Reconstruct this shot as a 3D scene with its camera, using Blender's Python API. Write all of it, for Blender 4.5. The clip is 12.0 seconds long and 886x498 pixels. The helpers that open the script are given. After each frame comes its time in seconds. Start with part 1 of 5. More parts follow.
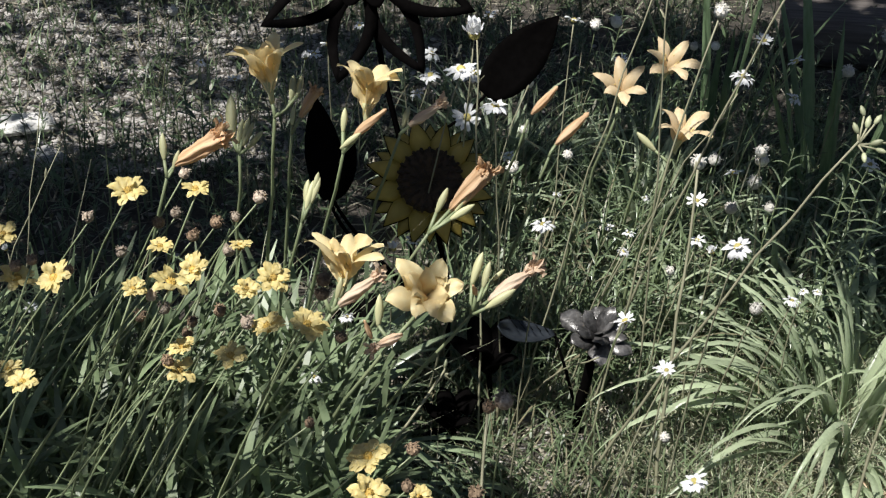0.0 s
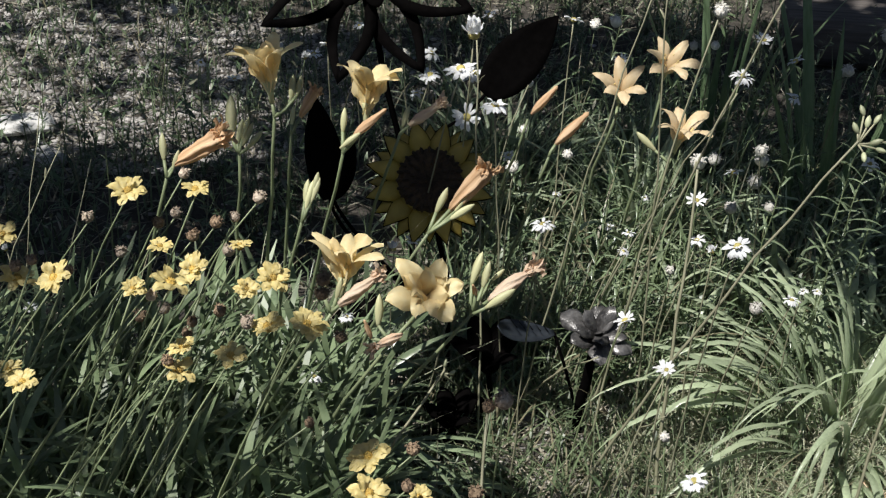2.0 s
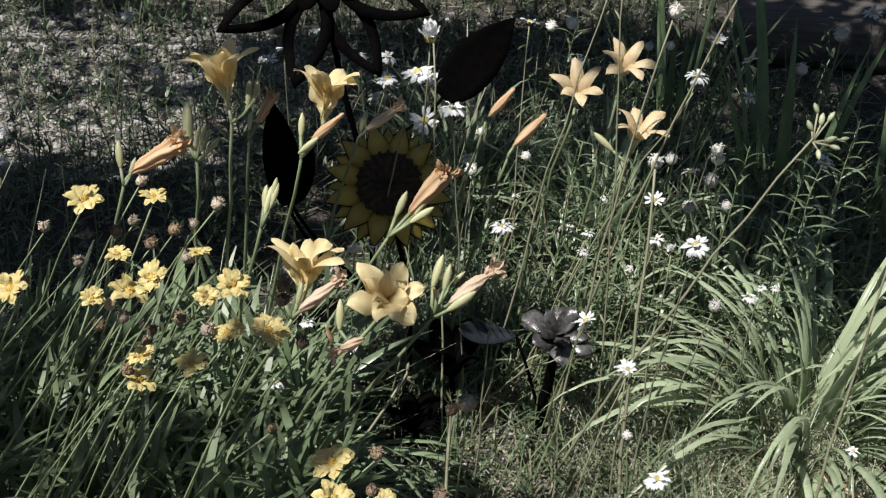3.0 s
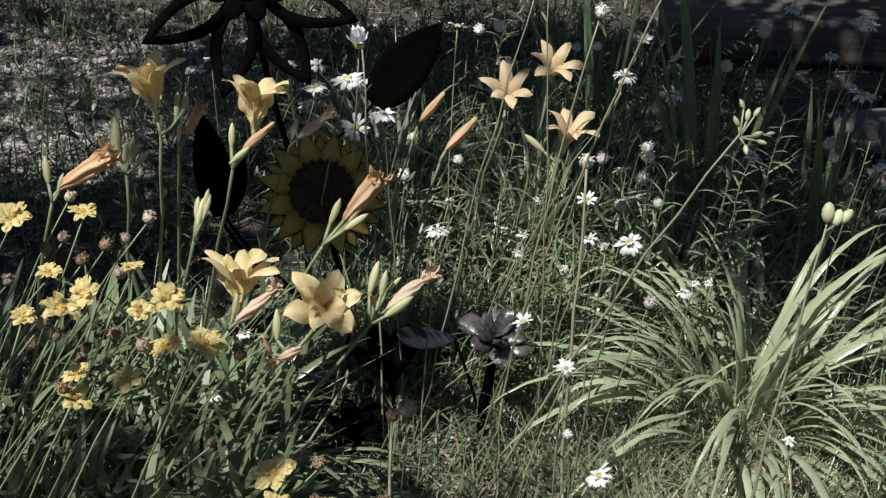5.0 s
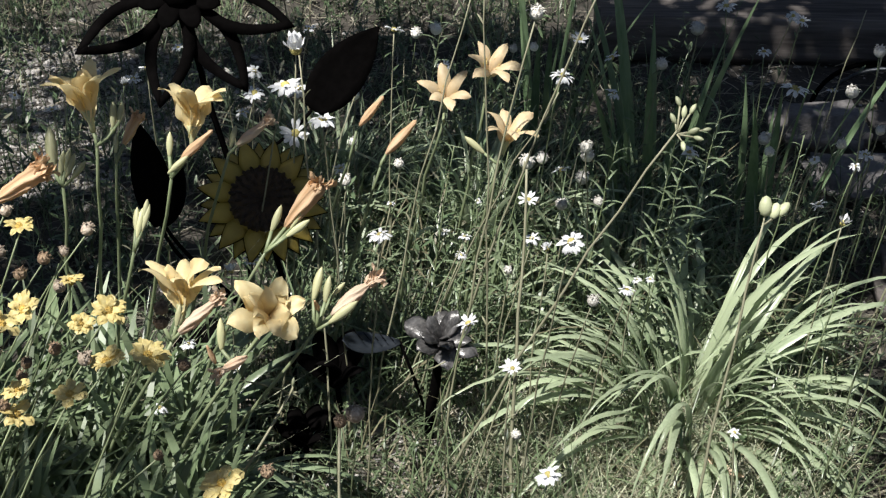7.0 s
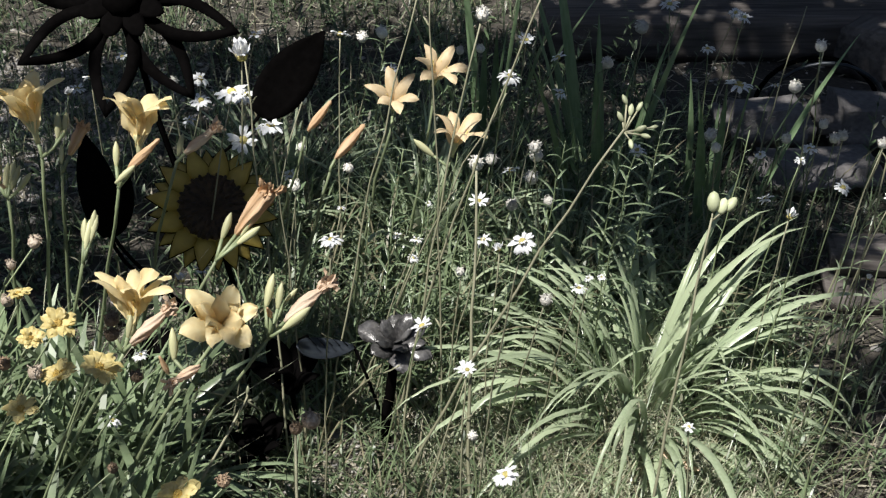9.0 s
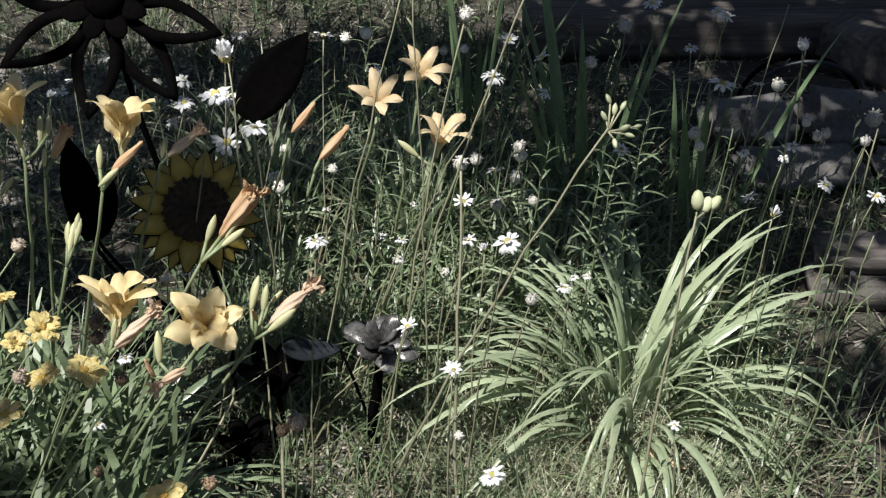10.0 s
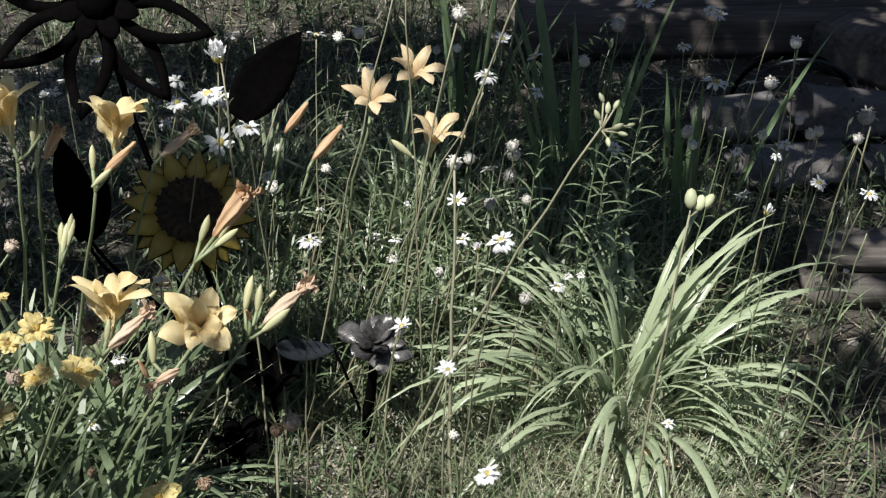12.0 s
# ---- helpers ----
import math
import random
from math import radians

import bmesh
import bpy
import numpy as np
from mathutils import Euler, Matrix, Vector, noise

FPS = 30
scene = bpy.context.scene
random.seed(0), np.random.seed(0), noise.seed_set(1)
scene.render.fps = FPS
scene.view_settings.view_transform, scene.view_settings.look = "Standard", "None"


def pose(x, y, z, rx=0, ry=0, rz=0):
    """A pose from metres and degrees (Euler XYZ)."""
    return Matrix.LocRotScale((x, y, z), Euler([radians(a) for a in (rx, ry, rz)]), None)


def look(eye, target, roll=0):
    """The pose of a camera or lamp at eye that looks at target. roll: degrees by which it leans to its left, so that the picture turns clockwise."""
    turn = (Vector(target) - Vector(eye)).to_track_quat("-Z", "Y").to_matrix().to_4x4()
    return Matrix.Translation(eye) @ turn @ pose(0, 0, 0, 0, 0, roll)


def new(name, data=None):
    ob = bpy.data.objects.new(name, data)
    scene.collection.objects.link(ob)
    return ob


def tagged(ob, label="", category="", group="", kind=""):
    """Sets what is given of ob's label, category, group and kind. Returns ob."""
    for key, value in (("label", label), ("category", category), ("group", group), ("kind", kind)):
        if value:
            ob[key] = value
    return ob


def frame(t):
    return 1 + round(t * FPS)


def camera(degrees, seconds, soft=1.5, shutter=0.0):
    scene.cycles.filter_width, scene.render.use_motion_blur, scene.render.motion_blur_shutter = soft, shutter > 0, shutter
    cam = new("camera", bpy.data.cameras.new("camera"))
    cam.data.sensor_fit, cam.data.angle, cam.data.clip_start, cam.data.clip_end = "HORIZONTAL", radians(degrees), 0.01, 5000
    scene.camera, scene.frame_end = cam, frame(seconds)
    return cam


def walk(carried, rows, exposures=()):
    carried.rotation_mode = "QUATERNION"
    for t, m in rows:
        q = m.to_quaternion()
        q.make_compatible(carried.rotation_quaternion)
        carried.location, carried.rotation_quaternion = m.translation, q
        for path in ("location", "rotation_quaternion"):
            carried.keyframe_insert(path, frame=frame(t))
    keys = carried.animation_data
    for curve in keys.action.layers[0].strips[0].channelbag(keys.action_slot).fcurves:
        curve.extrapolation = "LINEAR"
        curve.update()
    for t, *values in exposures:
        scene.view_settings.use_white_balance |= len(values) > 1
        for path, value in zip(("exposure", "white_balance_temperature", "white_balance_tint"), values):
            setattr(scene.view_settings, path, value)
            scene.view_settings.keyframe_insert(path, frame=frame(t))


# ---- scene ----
cam = camera(39.0, 12.0, soft=1.25)
PATH = [
    (0, 57.50, 0.00, -0.00),
    (0.5, 57.48, 0.01, 0.11),
    (1, 57.44, 0.08, 0.03),
    (1.5, 57.46, 0.04, 0.06),
    (2, 57.49, 0.02, -0.02),
    (2.5, 57.60, -0.06, -1.04),
    (3, 57.64, -0.11, -2.09),
    (5, 57.88, -0.07, -5.61),
    (5.5, 57.94, -0.05, -6.69),
    (6, 57.95, -0.05, -7.30),
    (6.5, 57.96, -0.13, -7.87),
    (7, 58.03, -0.07, -8.69),
    (7.5, 58.05, -0.09, -9.63),
    (9.5, 58.18, 0.08, -11.73),
    (10, 58.18, 0.06, -12.17),
    (10.5, 58.21, -0.00, -12.61),
    (11, 58.21, 0.07, -12.60),
    (11.5, 58.20, 0.05, -12.57),
    (12, 58.15, 0.10, -12.53),
]
EYE_HEIGHT = 1.6
walk(cam, [(t, pose(0, 0, EYE_HEIGHT, rx, ry, rz)) for t, rx, ry, rz in PATH],
     exposures=[(0, 0.46, 6210, 10), (1, 0.29, 6210, 10), (3, 0.29, 6210, 10), (5, 0.13, 6210, 10), (5.6, 0.20, 6210, 10), (6.3, 0.44, 6210, 10),
                (7.6, 0.55, 6210, 10), (9.4, 0.46, 6210, 10), (10.5, 0.40, 6210, 10), (12, 0.42, 6210, 10)])

# ---- light: high summer sun, thrown in patches through added, unseen trees ----
SUN = Vector((-0.36, -0.26, 0.895)).normalized()
sky_world = bpy.data.worlds.new("sky")
scene.world = sky_world
sky_world.use_nodes = True
sky = sky_world.node_tree.nodes.new("ShaderNodeTexSky")
sky.sky_type, sky.sun_disc = "NISHITA", False
sky.sun_elevation, sky.sun_rotation = math.asin(SUN.z), math.atan2(SUN.x, SUN.y)
sky_world.node_tree.nodes["Background"].inputs[1].default_value = 0.038
sky_world.node_tree.links.new(sky.outputs[0], sky_world.node_tree.nodes["Background"].inputs[0])
sun_data = bpy.data.lights.new("sun", "SUN")
sun_data.energy, sun_data.angle, sun_data.color = 5.0, radians(0.55), (1.0, 0.95, 0.86)
sun = new("sun", sun_data)
sun.matrix_world = look(SUN * 20, (0, 0, 0))

# ---- materials ----


def material(name, low, high, rough=0.6, metal=0.0, scale=60.0, stretch=(1, 1, 1), bump=0.2, through_light=0.0,
             vary="object", amount=0.35, second=6.0, gloss=0.5, tip=None):
    """A node material: two scales of noise between two colours, a chance tone for each piece, bump, and light let through."""
    m = bpy.data.materials.new(name)
    m.use_nodes = True
    n, l = m.node_tree.nodes, m.node_tree.links
    bsdf, out = n["Principled BSDF"], n["Material Output"]
    bsdf.inputs["Roughness"].default_value = rough
    bsdf.inputs["Metallic"].default_value = metal
    bsdf.inputs["Specular IOR Level"].default_value = gloss
    coord = n.new("ShaderNodeTexCoord")
    mapping = n.new("ShaderNodeMapping")
    mapping.inputs["Scale"].default_value = stretch
    l.new(coord.outputs["Object"], mapping.inputs[0])
    fine = n.new("ShaderNodeTexNoise")
    fine.inputs["Scale"].default_value, fine.inputs["Detail"].default_value = scale, 5
    broad = n.new("ShaderNodeTexNoise")
    broad.inputs["Scale"].default_value, broad.inputs["Detail"].default_value = second, 3
    l.new(mapping.outputs[0], fine.inputs["Vector"])
    l.new(mapping.outputs[0], broad.inputs["Vector"])
    both = n.new("ShaderNodeMix")
    both.inputs[0].default_value = 0.5
    l.new(fine.outputs[0], both.inputs[2])
    l.new(broad.outputs[0], both.inputs[3])
    ramp = n.new("ShaderNodeValToRGB")
    ramp.color_ramp.elements[0].position, ramp.color_ramp.elements[1].position = 0.34, 0.66
    ramp.color_ramp.elements[0].color, ramp.color_ramp.elements[1].color = (*low, 1), (*high, 1)
    l.new(both.outputs[0], ramp.inputs[0])
    colour = ramp.outputs[0]
    if vary:
        if vary == "object":
            chance = n.new("ShaderNodeObjectInfo").outputs["Random"]
        else:
            chance = n.new("ShaderNodeNewGeometry").outputs["Random Per Island"]
        span = n.new("ShaderNodeMapRange")
        span.inputs["To Min"].default_value, span.inputs["To Max"].default_value = 1 - amount, 1 + amount
        l.new(chance, span.inputs[0])
        shade = n.new("ShaderNodeVectorMath")
        shade.operation = "SCALE"
        l.new(colour, shade.inputs[0])
        l.new(span.outputs[0], shade.inputs["Scale"])
        colour = shade.outputs[0]
        if tip:
            some = n.new("ShaderNodeMath")
            some.operation = "GREATER_THAN"
            some.inputs[1].default_value = 0.82
            l.new(chance, some.inputs[0])
            dry = n.new("ShaderNodeMix")
            dry.data_type = "RGBA"
            dry.inputs[7].default_value = (*tip, 1)
            l.new(some.outputs[0], dry.inputs[0])
            l.new(colour, dry.inputs[6])
            colour = dry.outputs[2]
    l.new(colour, bsdf.inputs["Base Color"])
    if bump:
        relief = n.new("ShaderNodeBump")
        relief.inputs["Strength"].default_value, relief.inputs["Distance"].default_value = bump, 0.004
        l.new(fine.outputs[0], relief.inputs["Height"])
        l.new(relief.outputs[0], bsdf.inputs["Normal"])
    if through_light:
        glow = n.new("ShaderNodeBsdfTranslucent")
        l.new(colour, glow.inputs[0])
        mixed = n.new("ShaderNodeMixShader")
        mixed.inputs[0].default_value = through_light
        l.new(bsdf.outputs[0], mixed.inputs[1])
        l.new(glow.outputs[0], mixed.inputs[2])
        l.new(mixed.outputs[0], out.inputs[0])
    return m


STREAK = (1, 1, 0.08)
SOIL = material("soil", (0.020, 0.017, 0.013), (0.085, 0.075, 0.062), 0.95, scale=90, second=7, bump=0.8, vary="")
GRAVEL = material("gravel", (0.16, 0.15, 0.14), (0.40, 0.38, 0.36), 0.9, scale=200, vary="island", amount=0.5)
STRAW = material("straw", (0.20, 0.18, 0.13), (0.38, 0.35, 0.28), 0.8, scale=90, vary="island", amount=0.5, through_light=0.2)
# greens set above leaf tone, so the colour carries the clump's sunlight
BLADE = material("sunlit_lily_leaf", (0.315, 0.390, 0.240), (0.50, 0.575, 0.385), 0.30, scale=150, stretch=STREAK, bump=0.15, through_light=0.36, amount=0.28, second=14, tip=(0.46, 0.53, 0.345))
# deep green lowered a little more, its colour standing in for extra dapple
DEEP_BLADE = material("shade_deepened_leaf", (0.112, 0.156, 0.084), (0.245, 0.305, 0.185), 0.31, gloss=0.75, scale=150, stretch=STREAK, bump=0.15, through_light=0.25, amount=0.3, second=14)
# iris green brightened to make up for sun the added trees block
LANCE_BLADE = material("lit_iris_leaf", (0.120, 0.195, 0.090), (0.260, 0.350, 0.200), 0.30, scale=150, stretch=STREAK, bump=0.15, through_light=0.3, amount=0.25, second=14)
GRASS = material("grass_leaf", (0.108, 0.152, 0.078), (0.235, 0.295, 0.165), 0.34, scale=40, bump=0, through_light=0.28, vary="island", amount=0.5, tip=(0.24, 0.22, 0.14))
LANCE = material("lance_leaf", (0.104, 0.150, 0.072), (0.240, 0.300, 0.168), 0.44, gloss=0.6, scale=50, bump=0, through_light=0.28, vary="island", amount=0.4)
WEED = material("weed_leaf", (0.056, 0.090, 0.042), (0.142, 0.195, 0.104), 0.40, scale=60, bump=0, through_light=0.22, vary="island", amount=0.5, tip=(0.17, 0.17, 0.12))
TREE_LEAF = material("tree_leaf", (0.035, 0.06, 0.02), (0.07, 0.11, 0.04), 0.5, scale=30, bump=0, through_light=0.1, vary="island")
BARK = material("bark", (0.06, 0.05, 0.04), (0.18, 0.15, 0.12), 0.9, scale=40, stretch=(1, 1, 0.2), bump=0.8)
STALK = material("stalk", (0.135, 0.175, 0.085), (0.24, 0.28, 0.155), 0.5, scale=80, stretch=STREAK, bump=0.1, amount=0.2)
PALE_STALK = material("pale_stalk", (0.20, 0.20, 0.125), (0.32, 0.31, 0.21), 0.6, scale=80, stretch=STREAK, bump=0.2, amount=0.2)
LILY = material("lily_petal", (0.82, 0.65, 0.33), (0.88, 0.77, 0.47), 0.5, scale=120, stretch=(1, 1, 0.15), bump=0.2, through_light=0.34, amount=0.08, second=20)
ORANGE = material("orange_petal", (0.72, 0.54, 0.31), (0.80, 0.66, 0.44), 0.5, scale=120, stretch=(1, 1, 0.15), bump=0.2, through_light=0.34, amount=0.1, second=20)
SPENT = material("spent_petal", (0.66, 0.46, 0.31), (0.86, 0.71, 0.55), 0.65, scale=110, stretch=(1, 1, 0.12), bump=0.9, through_light=0.25, amount=0.14, second=30)
RUST_PETAL = material("rust_petal", (0.58, 0.36, 0.19), (0.80, 0.58, 0.37), 0.65, scale=110, stretch=(1, 1, 0.12), bump=0.9, through_light=0.25, amount=0.14, second=30)
BUD = material("bud", (0.42, 0.43, 0.23), (0.62, 0.60, 0.37), 0.5, scale=70, stretch=(1, 1, 0.15), bump=0.2, amount=0.2, through_light=0.12)
ANTHER = material("anther", (0.66, 0.50, 0.16), (0.85, 0.72, 0.36), 0.6, bump=0)
# petal yellow dimmed slightly, doing duty for dappled shade on the left
COREOPSIS = material("coreopsis_petal", (0.66, 0.53, 0.19), (0.78, 0.67, 0.33), 0.5, scale=160, stretch=(1, 1, 0.2), bump=0.2, through_light=0.3, amount=0.12)
COREOPSIS_HEART = material("coreopsis_heart", (0.40, 0.25, 0.05), (0.70, 0.50, 0.13), 0.8, scale=400, bump=0.9)
BROWN_HEAD = material("brown_head", (0.09, 0.055, 0.032), (0.36, 0.26, 0.17), 0.85, scale=240, second=60, bump=1.0)
PALE_GRASS = material("pale_grass", (0.33, 0.355, 0.235), (0.62, 0.63, 0.46), 0.45, scale=50, bump=0, through_light=0.3, vary="island", amount=0.45, tip=(0.46, 0.42, 0.32))
GREY_HEAD = material("grey_head", (0.22, 0.16, 0.11), (0.56, 0.48, 0.39), 0.85, scale=240, second=60, bump=1.0)
PALE_HEAD = material("pale_head", (0.50, 0.47, 0.42), (0.80, 0.78, 0.72), 0.85, scale=240, second=60, bump=1.0)
WHITE = material("daisy_petal", (0.70, 0.71, 0.73), (0.86, 0.86, 0.86), 0.55, scale=120, bump=0.1, through_light=0.25, amount=0.08)
DAISY_HEART = material("daisy_heart", (0.36, 0.30, 0.08), (0.62, 0.54, 0.20), 0.8, scale=500, bump=1.0)
GREEN_POD = material("green_pod", (0.26, 0.29, 0.17), (0.44, 0.45, 0.30), 0.5, scale=60, bump=0.1)
POD = material("pod", (0.46, 0.50, 0.30), (0.62, 0.64, 0.42), 0.5, scale=60, bump=0.1, through_light=0.1)
# dark iron taken near black, for shade missing on the big flower
IRON = material("shaded_dark_iron", (0.0014, 0.0012, 0.0012), (0.0034, 0.003, 0.003), 0.92, 0.0, scale=60, second=9, bump=0.35, amount=0.15, gloss=0.02)
BLUE_IRON = material("blued_iron", (0.012, 0.015, 0.020), (0.036, 0.043, 0.052), 0.45, 0.3, scale=40, second=12, bump=0.3, amount=0.2)
GREY_IRON = material("worn_iron", (0.020, 0.019, 0.020), (0.150, 0.144, 0.142), 0.32, 0.35, scale=160, stretch=(1, 1, 0.12), second=30, bump=0.35, amount=0.35)
# yellow paint darkened to carry part of the shade on the sunflower
YELLOW_IRON = material("shaded_yellow_enamel", (0.22, 0.160, 0.026), (0.38, 0.290, 0.052), 0.5, 0.1, scale=40, second=12, bump=0.25, amount=0.15)
DISC_IRON = material("brown_enamel", (0.012, 0.008, 0.005), (0.050, 0.030, 0.014), 0.8, 0.1, scale=120, second=40, bump=0.8)
STONE = material("stone", (0.085, 0.078, 0.078), (0.20, 0.188, 0.185), 0.85, scale=70, second=5, bump=0.6, amount=0.2)
PALE_STONE = material("pale_stone", (0.42, 0.41, 0.40), (0.60, 0.59, 0.57), 0.85, scale=90, second=9, bump=0.5)
TIMBER = material("weathered_timber", (0.040, 0.034, 0.031), (0.190, 0.168, 0.155), 0.85, scale=60, stretch=(0.07, 1, 1), second=9, bump=0.9, amount=0.2)

# ---- mesh helpers ----
rnd = random.Random(7)


def mesh(name, shape, mat, smooth=True):
    d = bpy.data.meshes.new(name)
    d.from_pydata(shape[0], [], shape[1])
    d.materials.append(mat)
    if smooth:
        d.polygons.foreach_set("use_smooth", [True] * len(d.polygons))
    d.update()
    return d


def join(*shapes):
    verts, faces = [], []
    for v, f in shapes:
        k = len(verts)
        verts.extend(v)
        faces.extend([[i + k for i in q] for q in f])
    return verts, faces


def moved(shape, m):
    return [tuple(m @ Vector(v)) for v in shape[0]], shape[1]


def tube(points, radii, sides=6):
    """A round tube along points, closed at both ends."""
    pts = [Vector(p) for p in points]
    verts, faces = [], []
    side = None
    for i, p in enumerate(pts):
        way = (pts[min(i + 1, len(pts) - 1)] - pts[max(i - 1, 0)]).normalized()
        if side is None:
            side = way.orthogonal().normalized()
        side = (side - way * side.dot(way)).normalized()
        other = way.cross(side)
        for k in range(sides):
            a = 2 * math.pi * k / sides
            verts.append(tuple(p + (side * math.cos(a) + other * math.sin(a)) * radii[i]))
    for i in range(len(pts) - 1):
        for k in range(sides):
            j = (k + 1) % sides
            faces.append([i * sides + k, i * sides + j, (i + 1) * sides + j, (i + 1) * sides + k])
    faces.append(list(range(sides))[::-1])
    faces.append([(len(pts) - 1) * sides + k for k in range(sides)])
    return verts, faces


def lathe(profile, sides=10, rib=0.0, ribs=3, twist=0.0):
    """A body turned round z from rows of (radius, height), ribbed and twisted."""
    verts, faces = [], []
    for i, (r, z) in enumerate(profile):
        for k in range(sides):
            a = 2 * math.pi * k / sides
            q = r * (1 + rib * math.cos(ribs * a)) 
            verts.append((q * math.cos(a + twist * z), q * math.sin(a + twist * z), z))
    for i in range(len(profile) - 1):
        for k in range(sides):
            j = (k + 1) % sides
            faces.append([i * sides + k, i * sides + j, (i + 1) * sides + j, (i + 1) * sides + k])
    faces.append(list(range(sides))[::-1])
    faces.append([(len(profile) - 1) * sides + k for k in range(sides)])
    return verts, faces


def bend_path(base, tip, sag=0.25, steps=9, wobble=0.004):
    """A stalk's line from base to tip: it rises, then leans, with small kinks."""
    a, b = Vector(base), Vector(tip)
    mid = Vector((a.x + (b.x - a.x) * sag, a.y + (b.y - a.y) * sag, a.z + (b.z - a.z) * 0.55))
    out = []
    for i in range(steps + 1):
        s = i / steps
        p = a * (1 - s) ** 2 + mid * 2 * s * (1 - s) + b * s * s
        if 0 < i < steps:
            p += Vector((rnd.uniform(-1, 1), rnd.uniform(-1, 1), 0)) * wobble
        out.append(p)
    return out


def sheet(length, width, seg=9, across=4, bend=0.6, start=0.0, cup=0.25, ruffle=0.0, point=1.0, taper=0.5, power=1.4, phase=0.0, notch=0.0, sharp=0.62):
    """A leaf or petal: it starts along z, bends towards x, is cupped across y, and may be ruffled or notched."""
    verts, faces = [], []
    x = z = 0.0
    for i in range(seg + 1):
        s = i / seg
        ang = start + bend * s ** power
        if i:
            x += math.sin(ang) * length / seg
            z += math.cos(ang) * length / seg
        w = width * (max(s, 0.02) ** taper) * (max(1 - s ** (2.2 * point), 0.0) ** sharp) * 1.25
        w = max(w, width * 0.03)
        for k in range(across + 1):
            v = 2 * k / across - 1
            lift = -cup * w * (1 - v * v) + ruffle * width * abs(v) ** 2 * math.sin(9 * s + phase + 2.2 * v)
            back = notch * length * math.cos(v * 6.5) * max(0, s - 0.8)
            verts.append((x + lift * math.cos(ang) + back * math.sin(ang), v * w * 0.5, z - lift * math.sin(ang) + back * math.cos(ang)))
    for i in range(seg):
        for k in range(across):
            q = i * (across + 1) + k
            faces.append([q, q + 1, q + across + 2, q + across + 1])
    return verts, faces


def solid(shape, thick):
    """A sheet given thickness: front, back and a closed rim."""
    d = bpy.data.meshes.new("tmp")
    d.from_pydata(shape[0], [], shape[1])
    bm = bmesh.new()
    bm.from_mesh(d)
    bmesh.ops.recalc_face_normals(bm, faces=bm.faces)
    bmesh.ops.solidify(bm, geom=bm.faces[:], thickness=thick)
    bm.verts.index_update()
    out = [tuple(v.co) for v in bm.verts], [[v.index for v in f.verts] for f in bm.faces]
    bm.free()
    bpy.data.meshes.remove(d)
    return out


def thing(name, place, label, category, group="", kind=""):
    ob = new(name)
    ob.matrix_basis = Matrix.Translation(place)
    ob.empty_display_size = 0.05
    return tagged(ob, label, category, group, kind)


def part(name, data, parent, m=None, label=""):
    ob = new(name, data)
    ob.parent = parent
    if m is not None:
        ob.matrix_basis = m
    return tagged(ob, label)


def aim(place, axis, turn=0.0, size=1.0):
    """A pose at place whose z runs along axis."""
    q = Vector(axis).normalized().to_track_quat("Z", "Y").to_matrix().to_4x4()
    return Matrix.Translation(place) @ q @ Matrix.Rotation(turn, 4, "Z") @ Matrix.Scale(size, 4)


def blades(n, base, length, width, az, lean, bend, seg=4, taper=True):
    """Many thin leaves at once, as rows of numpy numbers: vertices and faces."""
    pos = np.array(base, float).copy()
    az, lean, bend, length, width = (np.broadcast_to(np.asarray(a, float), (n,)) for a in (az, lean, bend, length, width))
    side = np.stack([-np.sin(az), np.cos(az), 0 * az], 1)
    verts = np.zeros((n, seg + 1, 2, 3))
    for i in range(seg + 1):
        s = i / seg
        if i:
            a = lean + bend * (s - 0.5 / seg)
            step = np.stack([np.sin(a) * np.cos(az), np.sin(a) * np.sin(az), np.cos(a)], 1)
            pos = pos + step * (length / seg)[:, None]
        w = width * (1 - s ** 2 * 0.95) if taper else width * (0.12 + math.sin(math.pi * min(s, 0.97)) * 0.95)
        verts[:, i, 0] = pos - side * w[:, None] / 2
        verts[:, i, 1] = pos + side * w[:, None] / 2
    k = np.arange(n)[:, None] * (seg + 1) * 2 + np.arange(seg)[None] * 2
    faces = np.stack([k, k + 1, k + 3, k + 2], -1).reshape(-1, 4)
    return verts.reshape(-1, 3), faces


def stuff(name, pieces, mat, label, category):
    verts, faces, k = [], [], 0
    for v, f in pieces:
        verts.append(v)
        faces.append(f + k)
        k += len(v)
    return tagged(new(name, mesh(name, (np.concatenate(verts).tolist(), np.concatenate(faces).tolist()), mat)), label, category, kind="stuff")


# ---- ground ----
def ground_height(x, y):
    return 0.022 * noise.noise(Vector((x * 1.3, y * 1.3, 0))) + 0.007 * noise.noise(Vector((x * 9, y * 9, 3)))


def build_ground():
    far = [-3000, -900, -300, -90, -30, -12, -6]
    xs = far + [-3 + 0.05 * i for i in range(141)] + [6, 12, 30, 90, 300, 900, 3000]
    ys = far + [0, 0.5] + [1 + 0.05 * i for i in range(91)] + [7, 12, 30, 90, 300, 900, 3000]
    verts = [(x, y, ground_height(x, y) if -5 < x < 5 and 0 < y < 6 else 0) for y in ys for x in xs]
    w = len(xs)
    faces = [[j * w + i, j * w + i + 1, (j + 1) * w + i + 1, (j + 1) * w + i] for j in range(len(ys) - 1) for i in range(w - 1)]
    tagged(new("ground", mesh("ground", (verts, faces), SOIL)), "dark crumbly garden soil with grit and dry litter", "ground", kind="structure")


build_ground()

